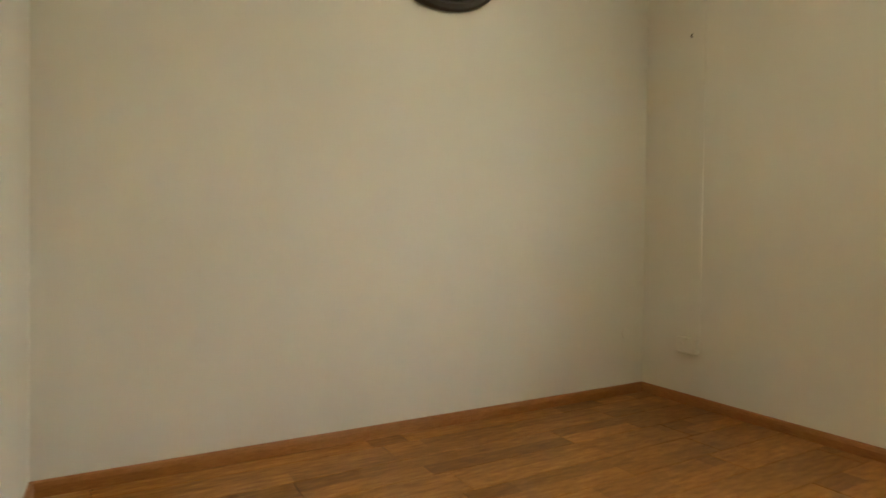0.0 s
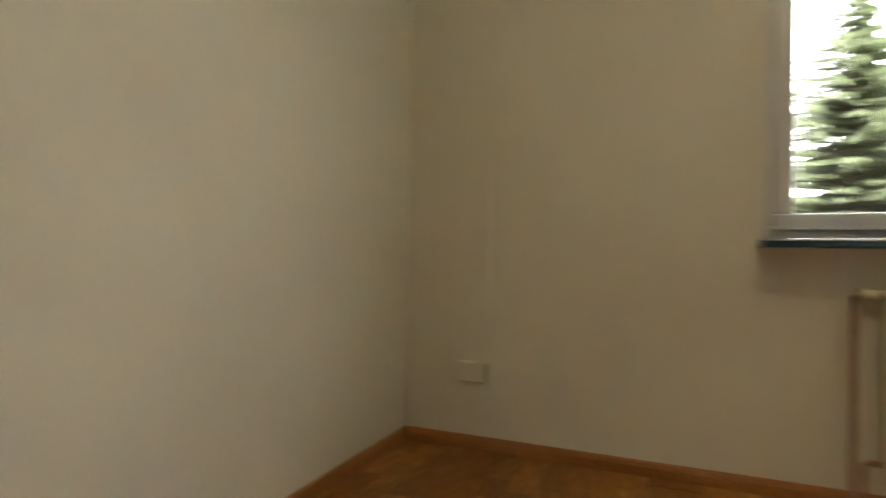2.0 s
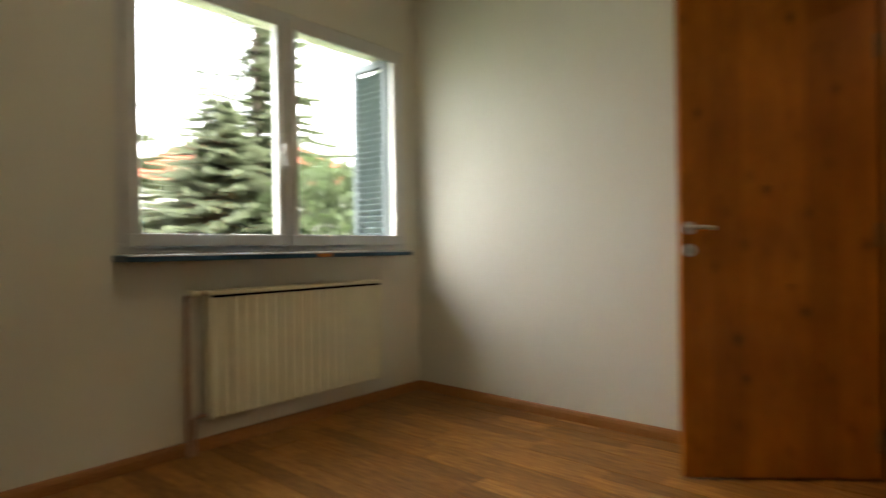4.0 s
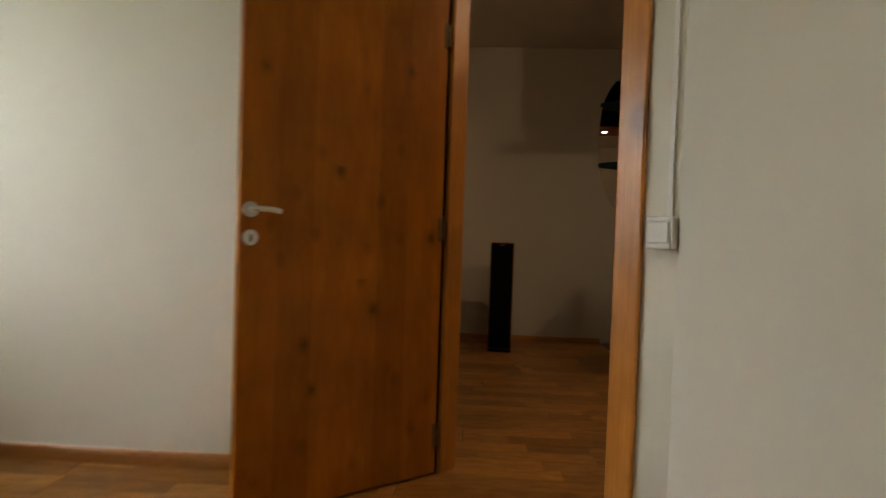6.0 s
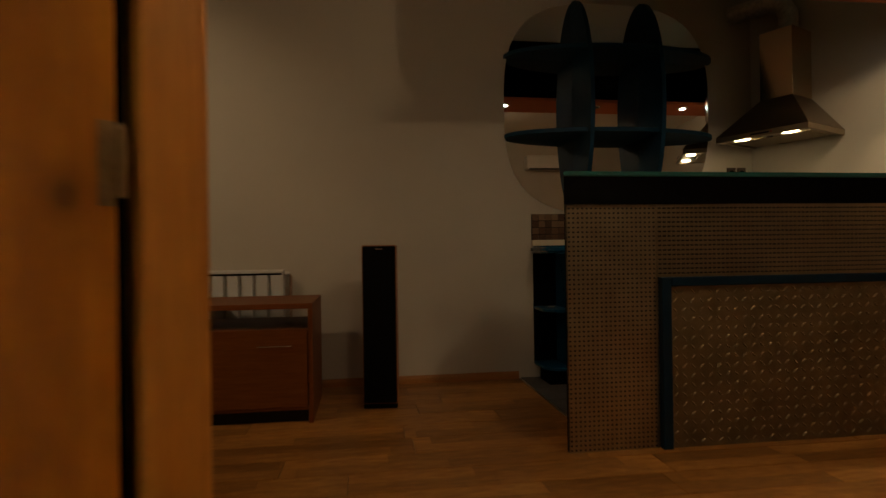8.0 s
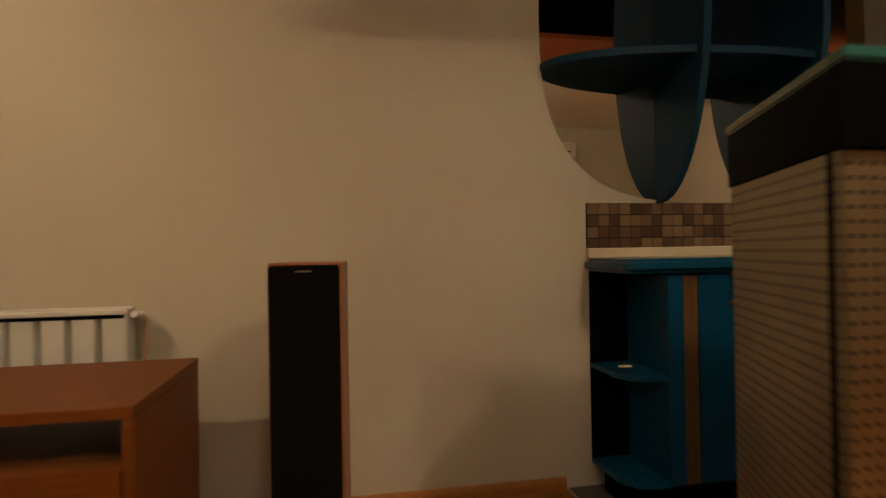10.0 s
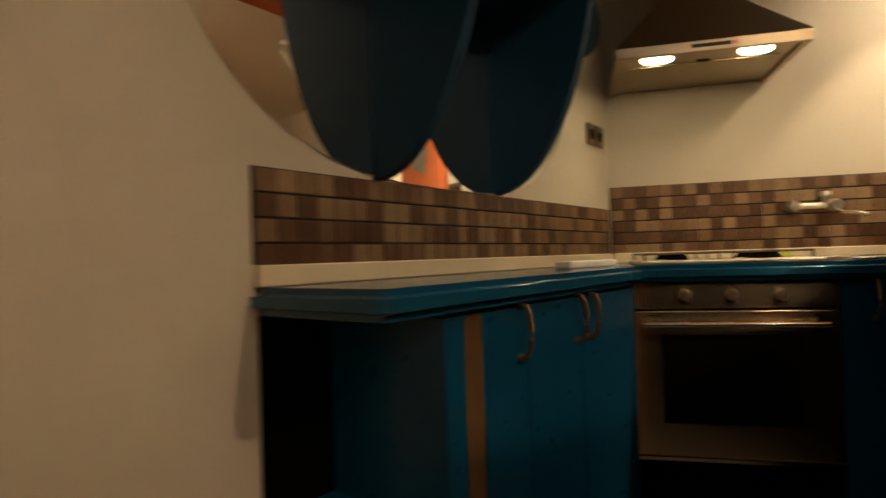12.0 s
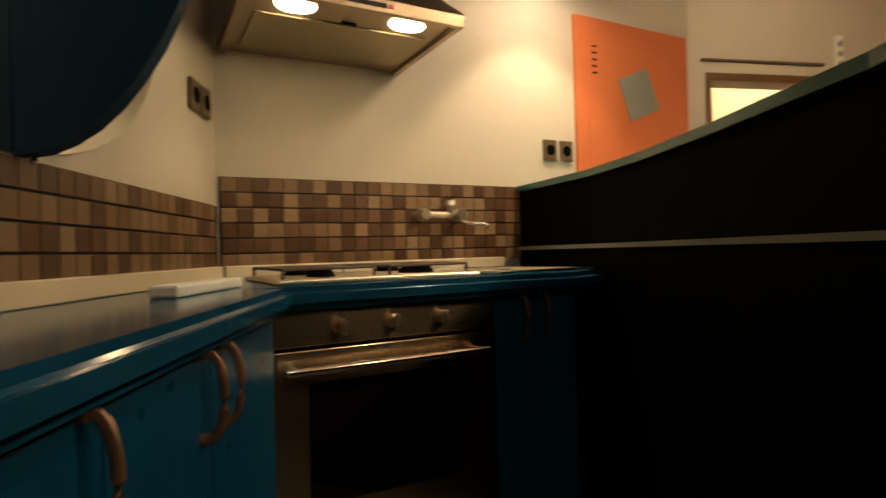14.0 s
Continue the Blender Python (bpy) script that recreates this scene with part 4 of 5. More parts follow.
for z in (0.1, 0.475):
    bm = bmesh.new()
    slab(bm, [(sx0, NY - 0.003), (sx0, 4.99), (sx0 + 0.015, 4.95), (sx0 + 0.05, 4.915), (sx0 + 0.1, 4.905), (sx1, 4.9), (sx1, NY - 0.003)], z, z + 0.018)
    part("shelf", bm, BLUE, es)
# back panel black, not blue: shade of the compartments put into its colour
part("back_panel", B(sx0, sx1, NY - 0.012, NY - 0.0032, 0.1185, WZ - 0.051), BLACK, es)
part("plinth", B(sx0 + 0.03, sx1, 4.95, 5.15, 0, 0.099), BLACK, es)
cn = thing("coin_dish", pose(1.452, 5.07, 0.494), "small white oval dish on the open shelf", "dish")
bm = bmesh.new()
bmesh.ops.create_uvsphere(bm, u_segments=20, v_segments=8, radius=1)
bmesh.ops.transform(bm, matrix=Matrix.Translation((0, 0, 0.004)) @ Matrix.Diagonal((0.028, 0.02, 0.004, 1)), verts=bm.verts)
part("dish", bm, PAPER, cn, smooth=True)


def handle(parent, m, length=0.11):
    """An arched bronze pull, upright, standing off along -y."""
    bm = bmesh.new()
    pts = []
    for i in range(11):
        a = math.pi * i / 10
        pts.append((0, -0.004 - 0.026 * math.sin(a) ** 0.7, -length / 2 * math.cos(a)))
    sweep(bm, pts, 0.005, 8, 1.3)
    for z in (-length / 2, length / 2):
        rod(bm, (0, 0, z), (0, -0.008, z), 0.009)
    bmesh.ops.transform(bm, matrix=m, verts=bm.verts)
    part("handle", bm, BRONZE, parent, "arched bronze handle", True)


def base_cabinet(m, width, doors, depth, label, filler=0.0):
    """A base unit: x along its front from the lower left, y back from the front."""
    c = thing("base_cabinet", m, label, "cabinet", "base cabinets")
    part("carcass", B(0.001, width - 0.001, 0.021, depth, 0.1, WZ - 0.0505), BLUE, c)
    part("plinth", B(0.0, width, 0.06, depth, 0.0, 0.0995), BLACK, c, "black recessed plinth")
    x = 0.0
    if filler:
        part("end_stile", B(0.0, filler * 0.5, 0.0, 0.02, 0.105, WZ - 0.06), BLUE, c)
        part("filler_strip", B(filler * 0.5 + 0.001, filler, 0.002, 0.02, 0.105, WZ - 0.06), FILLER, c, "brown filler strip")
        x = filler
    for w, hx in doors:
        d = part("door", B(x + 0.0015, x + w - 0.0015, 0.0, 0.0195, 0.105, WZ - 0.06, bevel=0.0025), BLUE, c)
        if hx is not None:
            handle(d, pose(x + hx, 0, 0.795))
        x += w
    return c


base_cabinet(pose(KX0, FY, 0), 0.28, [(0.166, 0.131)], NY - FY - 0.003, "petrol blue base cabinet with a bronze handle", 0.114)
base_cabinet(pose(KX0 + 0.281, FY, 0), 0.61, [(0.264, 0.229), (0.346, 0.038)], NY - FY - 0.003, "petrol blue two-door base cabinet")
corner = thing("corner_post", pose(2.423, FY, 0), "narrow petrol blue corner filler beside the oven", "filler")
bm = bmesh.new()
slab(bm, [(0, 0.012), (0.055, 0.012), (0.075, 0.06), (0.06, 0.3), (0, 0.3)], 0.0, WZ - 0.051)
part("post", bm, BLUE, corner)

# oven in the slanting run: x along the wall, y towards the room is off it
OV = EW @ Matrix(((1, 0, 0, 0.012), (0, -1, 0, 0.58), (0, 0, 1, 0), (0, 0, 0, 1)))


def oven():
    o = thing("built_in_oven", Matrix.Identity(4), "stainless steel built-in oven with a black glass door", "oven")
    w = 0.585

    def P(name, args, material, parent=o, label="", bevel=0.0, smooth=False):
        bm = B(*args, bevel=bevel)
        bmesh.ops.transform(bm, matrix=OV, verts=bm.verts)
        return part(name, bm, material, parent, label, smooth)

    P("body", (0.004, w - 0.004, 0.025, 0.5, 0.3, WZ - 0.052), BLACK)
    P("control_panel", (0, w, 0, 0.024, 0.772, WZ - 0.053), STEEL_V, label="brushed steel control panel", bevel=0.002)
    door = P("oven_door", (0, w, 0, 0.024, 0.325, 0.764), STEEL_V, label="steel door frame", bevel=0.002)
    P("window_glass", (0.1, w - 0.1, -0.003, -0.0005, 0.425, 0.692), OVEN_GLASS, door, "black oven glass")
    P("vent_strip", (0.01, w - 0.01, 0.004, 0.024, 0.7645, 0.7715), BLACK)
    P("lower_trim", (0, w, -0.004, 0.024, 0.312, 0.322), CHROME)
    bm = bmesh.new()
    rod(bm, (0.05, -0.045, 0.728), (w - 0.045, -0.045, 0.728), 0.0085, sides=14)
    for x in (0.07, w - 0.065):
        rod(bm, (x, -0.045, 0.728), (x, 0, 0.728), 0.007)
    bmesh.ops.transform(bm, matrix=OV, verts=bm.verts)
    part("oven_handle", bm, CHROME, o, "round chrome door handle", True)
    for x in (0.174, 0.303, 0.432):
        bm = bmesh.new()
        rod(bm, (x, -0.022, 0.812), (x, 0, 0.812), 0.013, 0.017, 20)
        block(bm, x - 0.004, x + 0.004, -0.034, -0.02, 0.794, 0.83, 0.002)
        bmesh.ops.transform(bm, matrix=OV, verts=bm.verts)
        part("knob", bm, NICKEL, o, "metal rotary knob", True)
    P("plinth", (0, w, 0.05, 0.5, 0.0, 0.299), BLACK)
    return o


oven()
base_cabinet(OV @ pose(0.588, 0, 0) @ Matrix.Identity(4), 0.268, [(0.115, 0.085), (0.153, 0.04)], 0.55, "petrol blue base cabinet beside the oven")


def E(args, bevel=0.0):
    bm = B(*args, bevel=bevel)
    bmesh.ops.transform(bm, matrix=EW, verts=bm.verts)
    return bm


# hob, sink, tap
hob = thing("gas_hob", Matrix.Identity(4), "steel gas hob with dark pan supports", "hob")
part("tray", E((0.06, 0.58, 0.12, 0.55, WZ + 0.0005, WZ + 0.012), 0.004), STEEL, hob)
for cx, cy, r in ((0.19, 0.23, 0.045), (0.45, 0.23, 0.036), (0.19, 0.43, 0.036), (0.45, 0.43, 0.05)):
    bm = bmesh.new()
    rod(bm, (cx, cy, WZ + 0.0125), (cx, cy, WZ + 0.024), r, r * 0.9, 20)
    rod(bm, (cx, cy, WZ + 0.0242), (cx, cy, WZ + 0.031), r * 0.8, sides=20)
    bmesh.ops.transform(bm, matrix=EW, verts=bm.verts)
    part("burner", bm, BLACK, hob, smooth=True)
IRON = plain("cast_iron", (0.07, 0.042, 0.03), 0.6)
for cx in (0.19, 0.45):
    l0, l1, zt = cx - 0.11, cx + 0.11, WZ + 0.034
    bars = [[(l0, y, zt), (l1, y, zt)] for y in (0.15, 0.33, 0.51)] + [[(x, 0.15, zt), (x, 0.51, zt)] for x in (l0, cx, l1)]
    bars += [[(x, y, WZ + 0.0125), (x, y, zt)] for x in (l0, l1) for y in (0.15, 0.51)]
    for ends in bars:
        bm = bmesh.new()
        sweep(bm, ends, 0.004, 6)
        bmesh.ops.transform(bm, matrix=EW, verts=bm.verts)
        part("pan_support_bar", bm, IRON, hob)
sink = thing("kitchen_sink", Matrix.Identity(4), "stainless steel inset sink", "sink")
bm = bmesh.new()
for args in ((0.64, 1.0, 0.06, 0.1), (0.64, 1.0, 0.5, 0.55), (0.64, 0.67, 0.1, 0.5), (0.97, 1.0, 0.1, 0.5)):
    block(bm, *args, WZ + 0.0005, WZ + 0.008, 0.002)
bmesh.ops.transform(bm, matrix=EW, verts=bm.verts)
part("rim", bm, CHROME, sink)
part("basin", E((0.671, 0.969, 0.101, 0.499, WZ + 0.0005, WZ + 0.003)), STEEL, sink)
bm = bmesh.new()
rod(bm, (0.82, 0.3, WZ + 0.0032), (0.82, 0.3, WZ + 0.006), 0.03, sides=20)
bmesh.ops.transform(bm, matrix=EW, verts=bm.verts)
part("drain", bm, CHROME, sink)
tap = thing("wall_tap", Matrix.Identity(4), "chrome two-handle wall tap over the sink", "tap")
bm = bmesh.new()
sweep(bm, [(0.66, 0.045, 1.1), (0.8, 0.045, 1.1)], 0.011, 12)
rod(bm, (0.775, 0.045, 1.1), (0.775, 0.045, 1.14), 0.013)
rod(bm, (0.775, 0.045, 1.135), (0.775, 0.045, 1.152), 0.02, 0.016, 12)
bmesh.ops.transform(bm, matrix=EW, verts=bm.verts)
part("body", bm, NICKEL, tap, smooth=True)
for v in (0.66, 0.8):
    bm = bmesh.new()
    rod(bm, (v, 0.008, 1.1), (v, 0.05, 1.1), 0.015, 0.012, 16)
    rod(bm, (v, 0.05, 1.1), (v, 0.085, 1.1), 0.023, 0.019, 10)
    bmesh.ops.transform(bm, matrix=EW, verts=bm.verts)
    part("tap_handle", bm, NICKEL, tap, smooth=True)
bm = bmesh.new()
sweep(bm, [(0.79, 0.06, 1.09), (0.815, 0.1, 1.068), (0.85, 0.15, 1.062), (0.858, 0.16, 1.052)], 0.0065, 10)
bmesh.ops.transform(bm, matrix=EW, verts=bm.verts)
part("spout", bm, CHROME, tap, smooth=True)
sp = thing("sponge", EW @ pose(0.6, 0.09, WZ), "yellow-green washing-up sponge on the worktop", "sponge")
part("pad", B(-0.035, 0.035, -0.025, 0.025, 0.0005, 0.035, bevel=0.006), SPONGE, sp)
bx = thing("power_strip", pose(2.42, 5.03, WZ, 0, 0, -4), "long white plastic strip lying on the worktop", "power strip")
part("body", B(-0.15, 0.15, -0.025, 0.025, 0.0005, 0.022, bevel=0.005), PLASTIC, bx)

# cooker hood
hood = thing("cooker_hood", Matrix.Identity(4), "brushed steel chimney hood with two lit lamps", "cooker hood")
HZ, HV0, HV1, HD = 1.585, 0.015, 0.6, 0.47
bm = bmesh.new()
block(bm, HV0, HV1, HD - 0.02, HD, HZ, HZ + 0.035, 0.002, EW)
block(bm, HV0, HV0 + 0.02, 0.003, HD - 0.021, HZ, HZ + 0.035, 0.002, EW)
block(bm, HV1 - 0.02, HV1, 0.003, HD - 0.021, HZ, HZ + 0.035, 0.002, EW)
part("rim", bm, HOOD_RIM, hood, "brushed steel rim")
bm = bmesh.new()
lo = [bm.verts.new((v, d, HZ + 0.0355)) for v, d in ((HV0, 0.003), (HV1, 0.003), (HV1, HD), (HV0, HD))]
hi = [bm.verts.new((v, d, 1.86)) for v, d in ((0.2, 0.003), (0.41, 0.003), (0.41, 0.25), (0.2, 0.25))]
for i in range(4):
    bm.faces.new((lo[i], lo[(i + 1) % 4], hi[(i + 1) % 4], hi[i]))
bm.faces.new(hi)
bmesh.ops.transform(bm, matrix=EW, verts=bm.verts)
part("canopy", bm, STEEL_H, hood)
part("chimney", E((0.2, 0.41, 0.003, 0.25, 1.8605, 2.31), 0.002), STEEL_V, hood)
part("underside", E((HV0 + 0.021, HV1 - 0.021, 0.004, HD - 0.021, HZ + 0.012, HZ + 0.018)), HOOD_RIM, hood)
part("grease_filter", E((HV0 + 0.05, HV1 - 0.05, 0.07, 0.33, HZ + 0.006, HZ + 0.0118), 0.002), FILTER, hood, "slotted aluminium filter")
part("filter_catch", E((0.29, 0.33, 0.34, 0.35, HZ + 0.004, HZ + 0.0118)), DEVICE, hood)
part("button_row", E((0.25, 0.37, HD + 0.0003, HD + 0.002, HZ + 0.012, HZ + 0.024)), DEVICE, hood, "dark button row")
part("red_button", E((0.375, 0.387, HD + 0.0003, HD + 0.003, HZ + 0.013, HZ + 0.023)), plain("red_button", (0.5, 0.03, 0.02), 0.4), hood, "small red button")
for v in (0.155, 0.46):
    bm = bmesh.new()
    rod(bm, (v, 0.395, HZ + 0.0045), (v, 0.395, HZ + 0.0118), 0.031, 0.035, 24)
    bmesh.ops.transform(bm, matrix=EW @ Matrix.Translation((v, 0, 0)) @ Matrix.Diagonal((1.5, 1, 1, 1)) @ Matrix.Translation((-v, 0, 0)), verts=bm.verts)
    part("lamp_glass", bm, HOOD_GLOW, hood, "glowing hood lamp", True)
    p = EW @ Vector((v, 0.395, HZ - 0.012))
    lamp("hood_bulb", "SPOT", Matrix.Translation(p), 0.06, WARM, radius=0.02, cone=104, blend=0.35)
part("exhaust_pipe", (lambda b: (sweep(b, [(3.06, 4.86, 2.31), (3.06, 4.86, 2.44), (3.045, 4.9, 2.51), (3.01, 4.97, 2.545), (2.95, 5.06, 2.55), (2.9, 5.15, 2.55), (2.87, 5.195, 2.55)], 0.06, 18), b)[1])(bmesh.new()), plain("aluminium_duct", (0.55, 0.5, 0.42), 0.35, 0.9, vary=0.3, scale=40), hood, "bent aluminium exhaust pipe", True)


def dark_socket(m, label, group):
    s = thing("wall_socket", m, label, "socket", group)
    part("plate", B(-0.033, 0.033, -0.012, 0, -0.042, 0.042, bevel=0.004), BROWN, s)
    bm = bmesh.new()
    rod(bm, (0, -0.0135, 0), (0, -0.0122, 0), 0.022, sides=20)
    part("insert", bm, BLACK, s)
    return s


for v in (1.262, 1.345):
    dark_socket(EW @ pose(v, 0.001, 1.367, 0, 0, 180), "dark brown wall socket above the bar", "sockets over the sink")
dark_socket(pose(2.86, NY - 0.001, 1.41), "dark brown wall socket near the corner", "sockets in the corner")
dark_socket(pose(2.94, NY - 0.001, 1.41), "dark brown wall socket near the corner", "sockets in the corner")

# orange cupboard door, its marks, and things past the bar
oc = thing("meter_cupboard", Matrix.Identity(4), "flat orange cupboard door with a grey tilted square", "cupboard")
part("front", E((1.4, 2.08, 0.001, 0.02, 0.02, 1.94), 0.002), ORANGE, oc)
part("inner_door", E((1.46, 2.04, 0.0205, 0.026, 0.06, 1.87), 0.002), ORANGE, oc)
bm = bmesh.new()
block(bm, -0.095, 0.095, 0.0265, 0.031, -0.095, 0.095, 0.001, EW @ pose(1.75, 0, 1.637, 0, -22, 0))
part("grey_square", bm, GREY, oc, "grey square plate")
for k in range(5):
    part("vent_slot", E((1.483, 1.51, 0.0262, 0.0275, 1.7 + k * 0.028, 1.708 + k * 0.028)), BLACK, oc)
tr = thing("wall_rail", HW @ pose(0.54, 0, 2.12), "thin dark rail on the wall over a doorway", "rail")
part("bar", B(0, 0.9, 0.001, 0.02, 0, 0.014), BROWN, tr)
ft = thing("door_lintel", Matrix.Identity(4), "dark wooden frame of the lit doorway", "door frame", kind="structure")
for nm, args in (("head", (0.57, 1.42, -0.149, 0.012, 2.0, 2.049)), ("post", (0.571, 0.6, -0.149, 0.012, 0.0, 1.999)), ("post", (1.39, 1.419, -0.149, 0.012, 0.0, 1.999))):
    bm = B(*args, bevel=0.002)
    bmesh.ops.transform(bm, matrix=HW, verts=bm.verts)
    part(nm, bm, FILLER, ft)
wb = thing("wall_intercom", HW @ pose(1.55, 0, 2.2), "narrow white wall panel with three grey buttons by the doorway", "intercom")
part("case", B(-0.025, 0.025, 0.001, 0.03, -0.12, 0.12, bevel=0.004), PLASTIC, wb)
for z in (-0.085, -0.02, 0.045):
    part("button", B(-0.015, 0.015, 0.0302, 0.034, z, z + 0.035, bevel=0.002), GREY, wb)
sl = thing("ceiling_lamp", HW @ pose(1.0, -0.85, CEIL_Z), "round glass lamp in the side room", "lamp")
bm = bmesh.new()
rod(bm, (0, 0, -0.08), (0, 0, 0), 0.13, 0.15, 24)
part("shade", bm, SHADE, sl, smooth=True)
p = HW @ Vector((1.0, -0.85, CEIL_Z - 0.2))
lamp("side_room_bulb", "POINT", Matrix.Translation(p), 0.9, (1.0, 0.74, 0.4), radius=0.08)

# ---- outdoors ----
bm = bmesh.new()
slab(bm, [(-900, -900), (900, -900), (900, 900), (-900, 900)], -3.2, -3.0)
solid("ground", bm, plain("lawn", (0.06, 0.1, 0.03), 0.9, vary=0.5, scale=0.4), "green lawn below the window", "ground")
ROOF = plain("red_roof_tile", (0.24, 0.07, 0.03), 0.8, vary=0.3, scale=3)
RENDER = plain("white_house_render", (0.48, 0.46, 0.41), 0.8)


bm = bmesh.new()
slab(bm, OUTLINE, -3.0, -0.201)
solid("wall_lower_storey", bm, RENDER, "plain rendered wall of the storey below", "wall")


def house(m, w, d, eave, rise):
    h = thing("house", m, "white rendered house with a red tiled hip roof", "house")
    part("wall", B(-w / 2, w / 2, -d / 2, d / 2, 0, eave), RENDER, h)
    bm = bmesh.new()
    o = 0.5
    lo = [bm.verts.new((x, y, eave)) for x, y in ((-w / 2 - o, -d / 2 - o), (w / 2 + o, -d / 2 - o), (w / 2 + o, d / 2 + o), (-w / 2 - o, d / 2 + o))]
    r0, r1 = bm.verts.new((-w / 2 + d / 2, 0, eave + rise)), bm.verts.new((w / 2 - d / 2, 0, eave + rise))
    for f in ((lo[0], lo[1], r1, r0), (lo[1], lo[2], r1), (lo[2], lo[3], r0, r1), (lo[3], lo[0], r0), tuple(lo[::-1])):
        bm.faces.new(f)
    roof = part("roof", bm, ROOF, h)
    bm = bmesh.new()
    for k in range(1, 14):
        t = k / 14
        y, z = -(d / 2 + o) * (1 - t), eave + rise * t
        x = (w / 2 + o) + ((w / 2 - d / 2) - (w / 2 + o)) * t
        block(bm, -x, x, y - 0.06, y + 0.06, z - 0.01, z + 0.06)
    part("tile_course", bm, ROOF, roof)
    part("gutter", B(-w / 2 - o, w / 2 + o, -d / 2 - o - 0.12, -d / 2 - o, eave - 0.12, eave), RENDER, h)
    for x in (-w * 0.3, 0, w * 0.3):
        for z in (1.0, 3.9):
            wd = part("window", B(x - 0.6, x + 0.6, -d / 2 - 0.06, -d / 2 - 0.005, z, z + 1.3), PVC, h)
            part("pane", B(x - 0.5, x + 0.5, -d / 2 - 0.075, -d / 2 - 0.062, z + 0.1, z + 1.2), OVEN_GLASS, wd)
    return h


house(pose(-29.2, 16.2, -3, 0, 0, 61), 13, 9, 7.2, 3.2)



def leaf_mat(name, color, scale):
    """Foliage that lets part of the light through."""
    m = plain(name, color, 0.8, vary=0.5, scale=scale)
    n, l = m.node_tree.nodes, m.node_tree.links
    thin = n.new("ShaderNodeBsdfTranslucent")
    thin.inputs["Color"].default_value = (*(c * 1.1 for c in color), 1)
    both = n.new("ShaderNodeMixShader")
    both.inputs[0].default_value = 0.5
    l.new(n["Principled BSDF"].outputs[0], both.inputs[1])
    l.new(thin.outputs[0], both.inputs[2])
    l.new(both.outputs[0], n["Material Output"].inputs["Surface"])
    return m


NEEDLE = leaf_mat("spruce_needles", (0.115, 0.13, 0.07), 2.5)
LEAF_M = leaf_mat("hedge_leaves", (0.07, 0.095, 0.035), 3)
BARK = plain("bark", (0.1, 0.07, 0.05), 0.9, vary=0.4, scale=12)


def conifer(m, height, spread, seed, label, density=1.0):
    """A conifer: tapered trunk, whorls of drooping limbs, each set with many needle sprays."""
    t = thing("conifer", m, label, "tree", "garden conifers")
    rnd = random.Random(seed)
    bm = bmesh.new()
    rod(bm, (0, 0, 0), (0, 0, height), 0.02 * height, 0.01, 8)
    part("trunk", bm, BARK, t)
    verts, faces = [], []
    z = height * 0.1
    while z < height * 0.985:
        f = 1 - z / height
        reach = spread * (f ** 0.85) * rnd.uniform(0.7, 1.12) + 0.12
        k = max(4, int((5 + 5 * f) * density))
        turn = rnd.uniform(0, math.tau)
        for i in range(k):
            if rnd.random() < 0.12:
                continue
            a = turn + math.tau * i / k + rnd.uniform(-0.25, 0.25)
            r = reach * rnd.uniform(0.55, 1.1)
            droop = rnd.uniform(0.12, 0.42)
            steps = max(3, int(r / 0.12))
            for s in range(steps):
                q = (s + 0.6) / steps
                px, py = math.cos(a) * r * q, math.sin(a) * r * q
                pz = z - droop * r * q + 0.18 * r * q * q
                for side in (-1, 1, 0):
                    ln = (0.34 * (1.1 - q) + 0.1) * rnd.uniform(0.7, 1.3) * (0.5 + f)
                    da = a + side * rnd.uniform(0.5, 1.0)
                    wdt = ln * 0.3
                    dz = rnd.uniform(-0.16, 0.02) * ln * 2
                    b0 = len(verts)
                    cx, cy = math.cos(da), math.sin(da)
                    nx, ny = -cy, cx
                    verts += [(px, py, pz), (px + cx * ln * 0.5 + nx * wdt, py + cy * ln * 0.5 + ny * wdt, pz + dz * 0.4 - 0.03), (px + cx * ln, py + cy * ln, pz + dz), (px + cx * ln * 0.5 - nx * wdt, py + cy * ln * 0.5 - ny * wdt, pz + dz * 0.4 + 0.05)]
                    faces += [(b0, b0 + 1, b0 + 2), (b0, b0 + 2, b0 + 3)]
        z += height * 0.012 + 0.06
    me = bpy.data.meshes.new("crown")
    me.from_pydata(verts, [], faces)
    me.materials.append(NEEDLE)
    c = new("crown", me)
    c.parent = t
    return t


conifer(pose(-11.8, 2.6, -3), 8.9, 3.7, 3, "dark green spruce standing in the garden", 2.1)
conifer(pose(-13.1, 7.15, -3), 13.5, 4.8, 8, "tall sparse spruce with drooping branches", 0.3)
conifer(pose(-9.8, 4.4, -3), 6.9, 4.5, 5, "bushy green conifer before the house", 3.0)


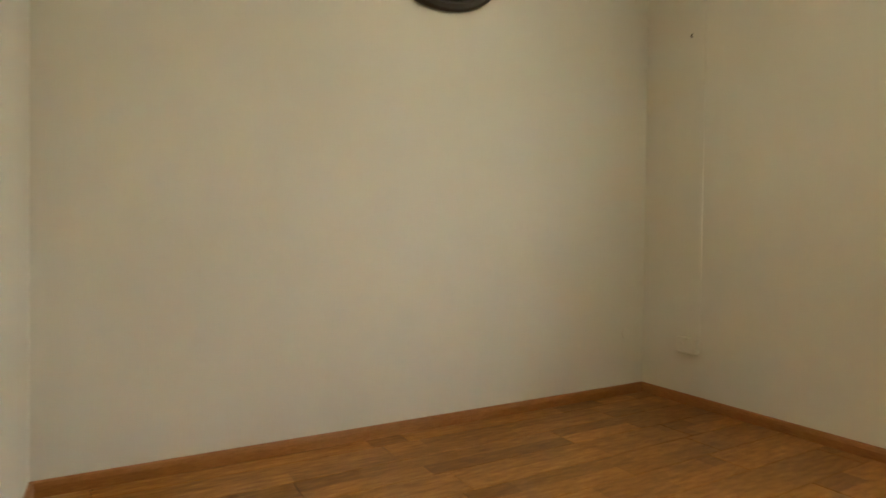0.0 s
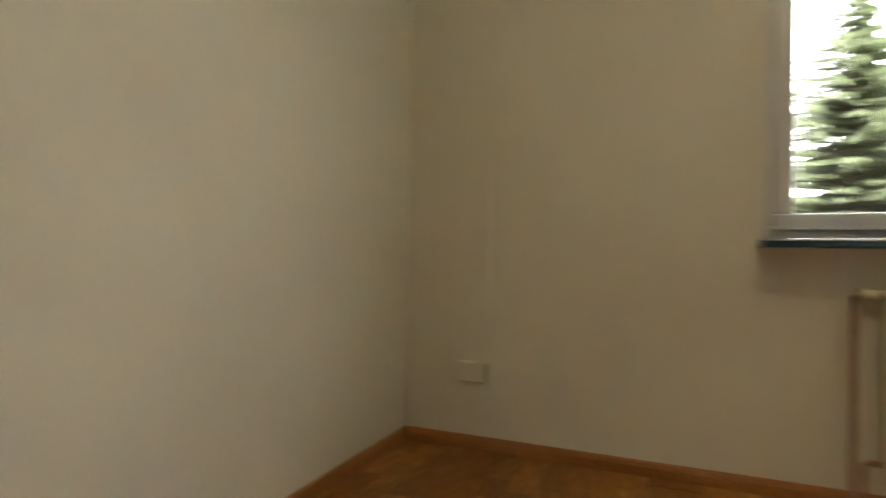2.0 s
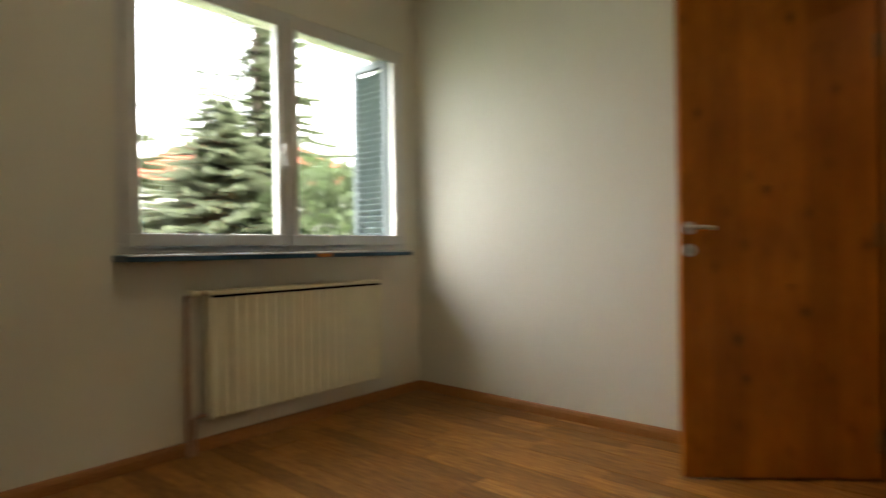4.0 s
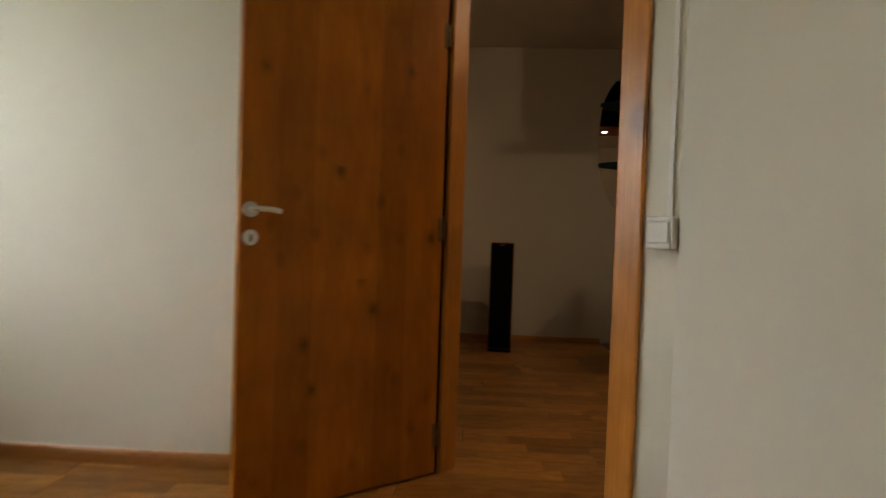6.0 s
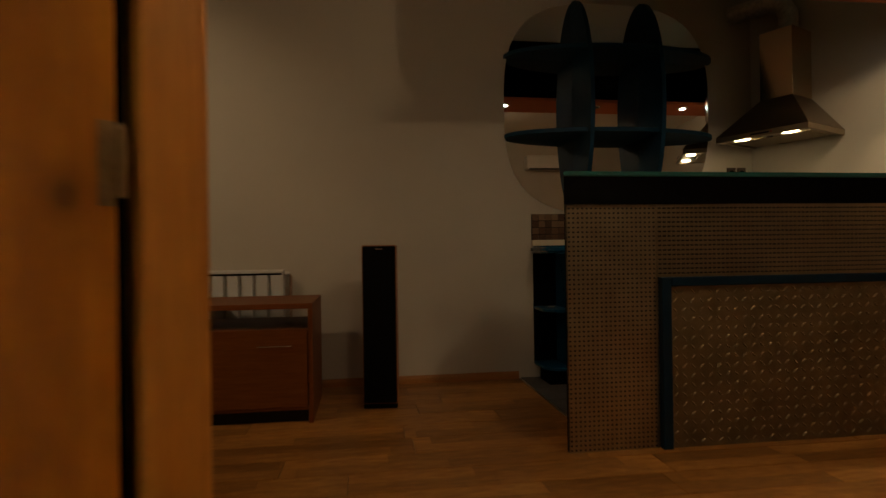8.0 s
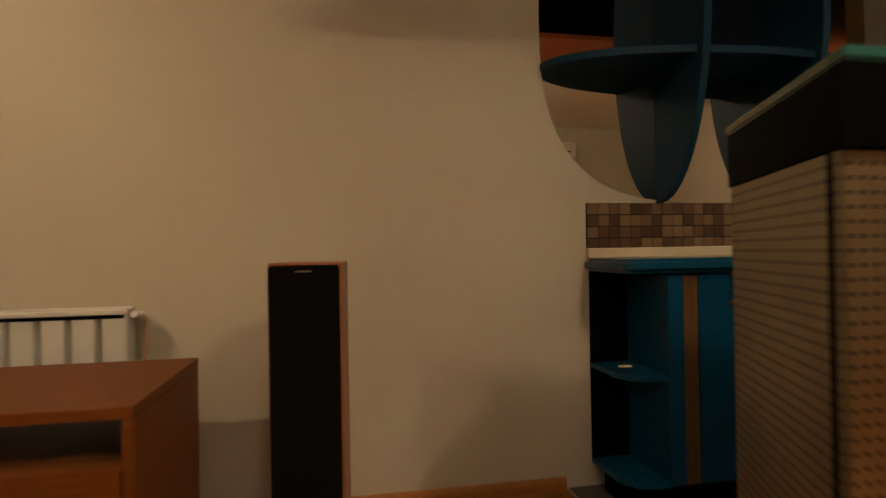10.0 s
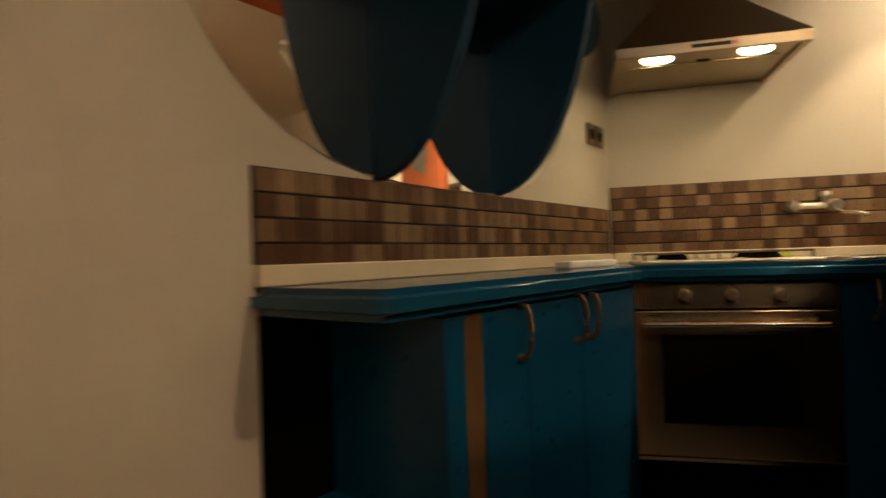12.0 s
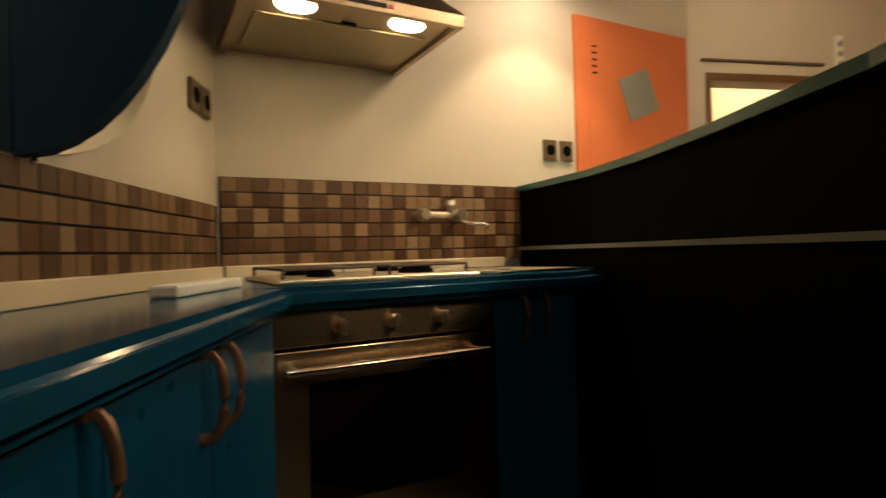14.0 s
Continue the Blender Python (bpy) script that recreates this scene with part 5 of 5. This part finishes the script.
def bush(m, size, seed, label, lift):
    t = thing("bush", m, label, "bush", "garden bushes")
    rnd = random.Random(seed)
    bm = bmesh.new()
    for k in range(5):
        a = rnd.uniform(0, math.tau)
        rod(bm, (0, 0, 0), (math.cos(a) * size * 0.5, math.sin(a) * size * 0.5, lift), 0.04, 0.01, 6)
    part("stem", bm, BARK, t)
    verts, faces = [], []
    for k in range(2600):
        while True:
            p = Vector((rnd.uniform(-1, 1), rnd.uniform(-1, 1), rnd.uniform(-1, 1)))
            if 0.35 < p.length < 1 and rnd.random() < p.length:
                break
        p = Vector((p.x * size, p.y * size, p.z * size)) * (1 + 0.25 * noise.noise(p * 2.3)) + Vector((0, 0, lift))
        q = Euler((rnd.uniform(0, 3), rnd.uniform(0, 3), rnd.uniform(0, 6))).to_quaternion()
        b0 = len(verts)
        for u, w in ((-0.1, 0), (0, -0.06), (0.12, 0), (0, 0.06)):
            verts.append(tuple(p + q @ Vector((u, w, 0)) * size * 0.8))
        faces.append((b0, b0 + 1, b0 + 2, b0 + 3))
    me = bpy.data.meshes.new("foliage")
    me.from_pydata(verts, [], faces)
    me.materials.append(LEAF_M)
    c = new("foliage", me)
    c.parent = t
    return t


bush(pose(-8.6, 5.9, -3), 1.35, 4, "light green leafy garden tree near the window", 4.3)
bush(pose(-13.5, 4.4, -3), 1.3, 6, "light green leafy bush in the garden", 2.9)
bush(pose(-7.6, 4.2, -3), 1.2, 7, "light green leafy bush by the conifer", 2.7)
wire = thing("overhead_cable", pose(0, 0, 0), "thin black cable strung across the garden", "cable")
bm = bmesh.new()
sweep(bm, [(-14, -3, 6.2), (-13.4, 3.6, 6.3), (-12.7, 7.5, 6.9)], 0.012, 6)
part("strand", bm, BLACK, wire)

# ---- kitchen floor, splashback tiles, floor boards ----
bm = bmesh.new()
slab(bm, [(1.27, 4.0), (3.57, 4.0), (3.03, NY), (1.27, NY)], -0.011, 0.001)
kf = solid("kitchen_floor", bm, GROUT, "dark grey tiled kitchen floor", "floor")
bm = bmesh.new()
block(bm, -0.148, 0.148, -0.148, 0.148, 0.0012, 0.005)
ft_me = mesh_of("floor_tile", bm, SLATE)
for i in range(8):
    for k in range(4):
        if 1.57 + i * 0.3 > east_x(4.3 + k * 0.3) + 0.1:
            continue
        o = new("floor_tile", ft_me)
        o.parent, o.location = kf, (1.42 + i * 0.3, 4.15 + k * 0.3, 0)
part("threshold_strip", B(1.262, 1.2695, 3.99, NY, -0.01, 0.006), NICKEL, kf)

PITCH = 0.0465
base_n = solid("splashback_north", B(1.363, 3.022, NY - 0.006, NY - 0.001, WZ + 0.041, 1.124), GROUT, "brown mosaic splashback over the worktop", "tiles")
bm = B(0.008, 1.135, 0.001, 0.006, WZ + 0.041, 1.214)
bmesh.ops.transform(bm, matrix=EW, verts=bm.verts)
base_e = solid("splashback_end", bm, GROUT, "brown mosaic splashback behind the hob", "tiles")
bm = bmesh.new()
block(bm, 0.001, PITCH - 0.001, -0.0035, 0, 0.0025, PITCH - 0.0025, 0.0008)
tile_me = mesh_of("tile", bm, TILE)
for r in range(4):
    for c in range(35):
        o = new("tile", tile_me)
        o.parent, o.location = base_n, (1.366 + c * PITCH, NY - 0.0062, 1.124 - (r + 1) * PITCH)
for r in range(6):
    for c in range(24):
        o = new("tile", tile_me)
        o.parent = base_e
        o.matrix_local = EW @ pose(0.012 + (c + 1) * PITCH, 0.0062, 1.214 - (r + 1) * PITCH, 0, 0, 180)

# strip floor
PW, PL = 0.195, 1.28
plank_meshes = {}


def plank_mesh(length, width):
    key = (round(length, 3), round(width, 3))
    if key not in plank_meshes:
        bm = bmesh.new()
        block(bm, 0.0012, key[0] - 0.0012, 0.0009, key[1] - 0.0009, -0.0115, 0.0, 0.0012)
        plank_meshes[key] = mesh_of("plank", bm, FLOOR)
    return plank_meshes[key]


rnd = random.Random(11)
for r in range(-8, 28):
    y0, y1 = max(r * PW, AY0 - 0.08), min((r + 1) * PW, NY + 0.08)
    if y1 - y0 < 0.02:
        continue
    y = (y0 + y1) / 2
    x_lo = AX0 - 0.08 if y < AY1 + 0.06 else BX0 - 0.08
    x_hi = AX1 + 0.05 if y < BY0 - 0.05 else east_x(y) + 0.08
    if 1.85 < y < 2.75:
        x_hi = east_x(y) + 1.5
    if y > 4.25:
        x_hi = 1.262
    x = -4.0 + rnd.uniform(0, PL)
    while x < x_hi:
        a, b = max(x, x_lo), min(x + PL, x_hi)
        if b - a > 0.03:
            o = new("plank", plank_mesh(b - a, y1 - y0))
            o.parent, o.location = FLOOR_OB, (a, y0, 0)
        x += PL
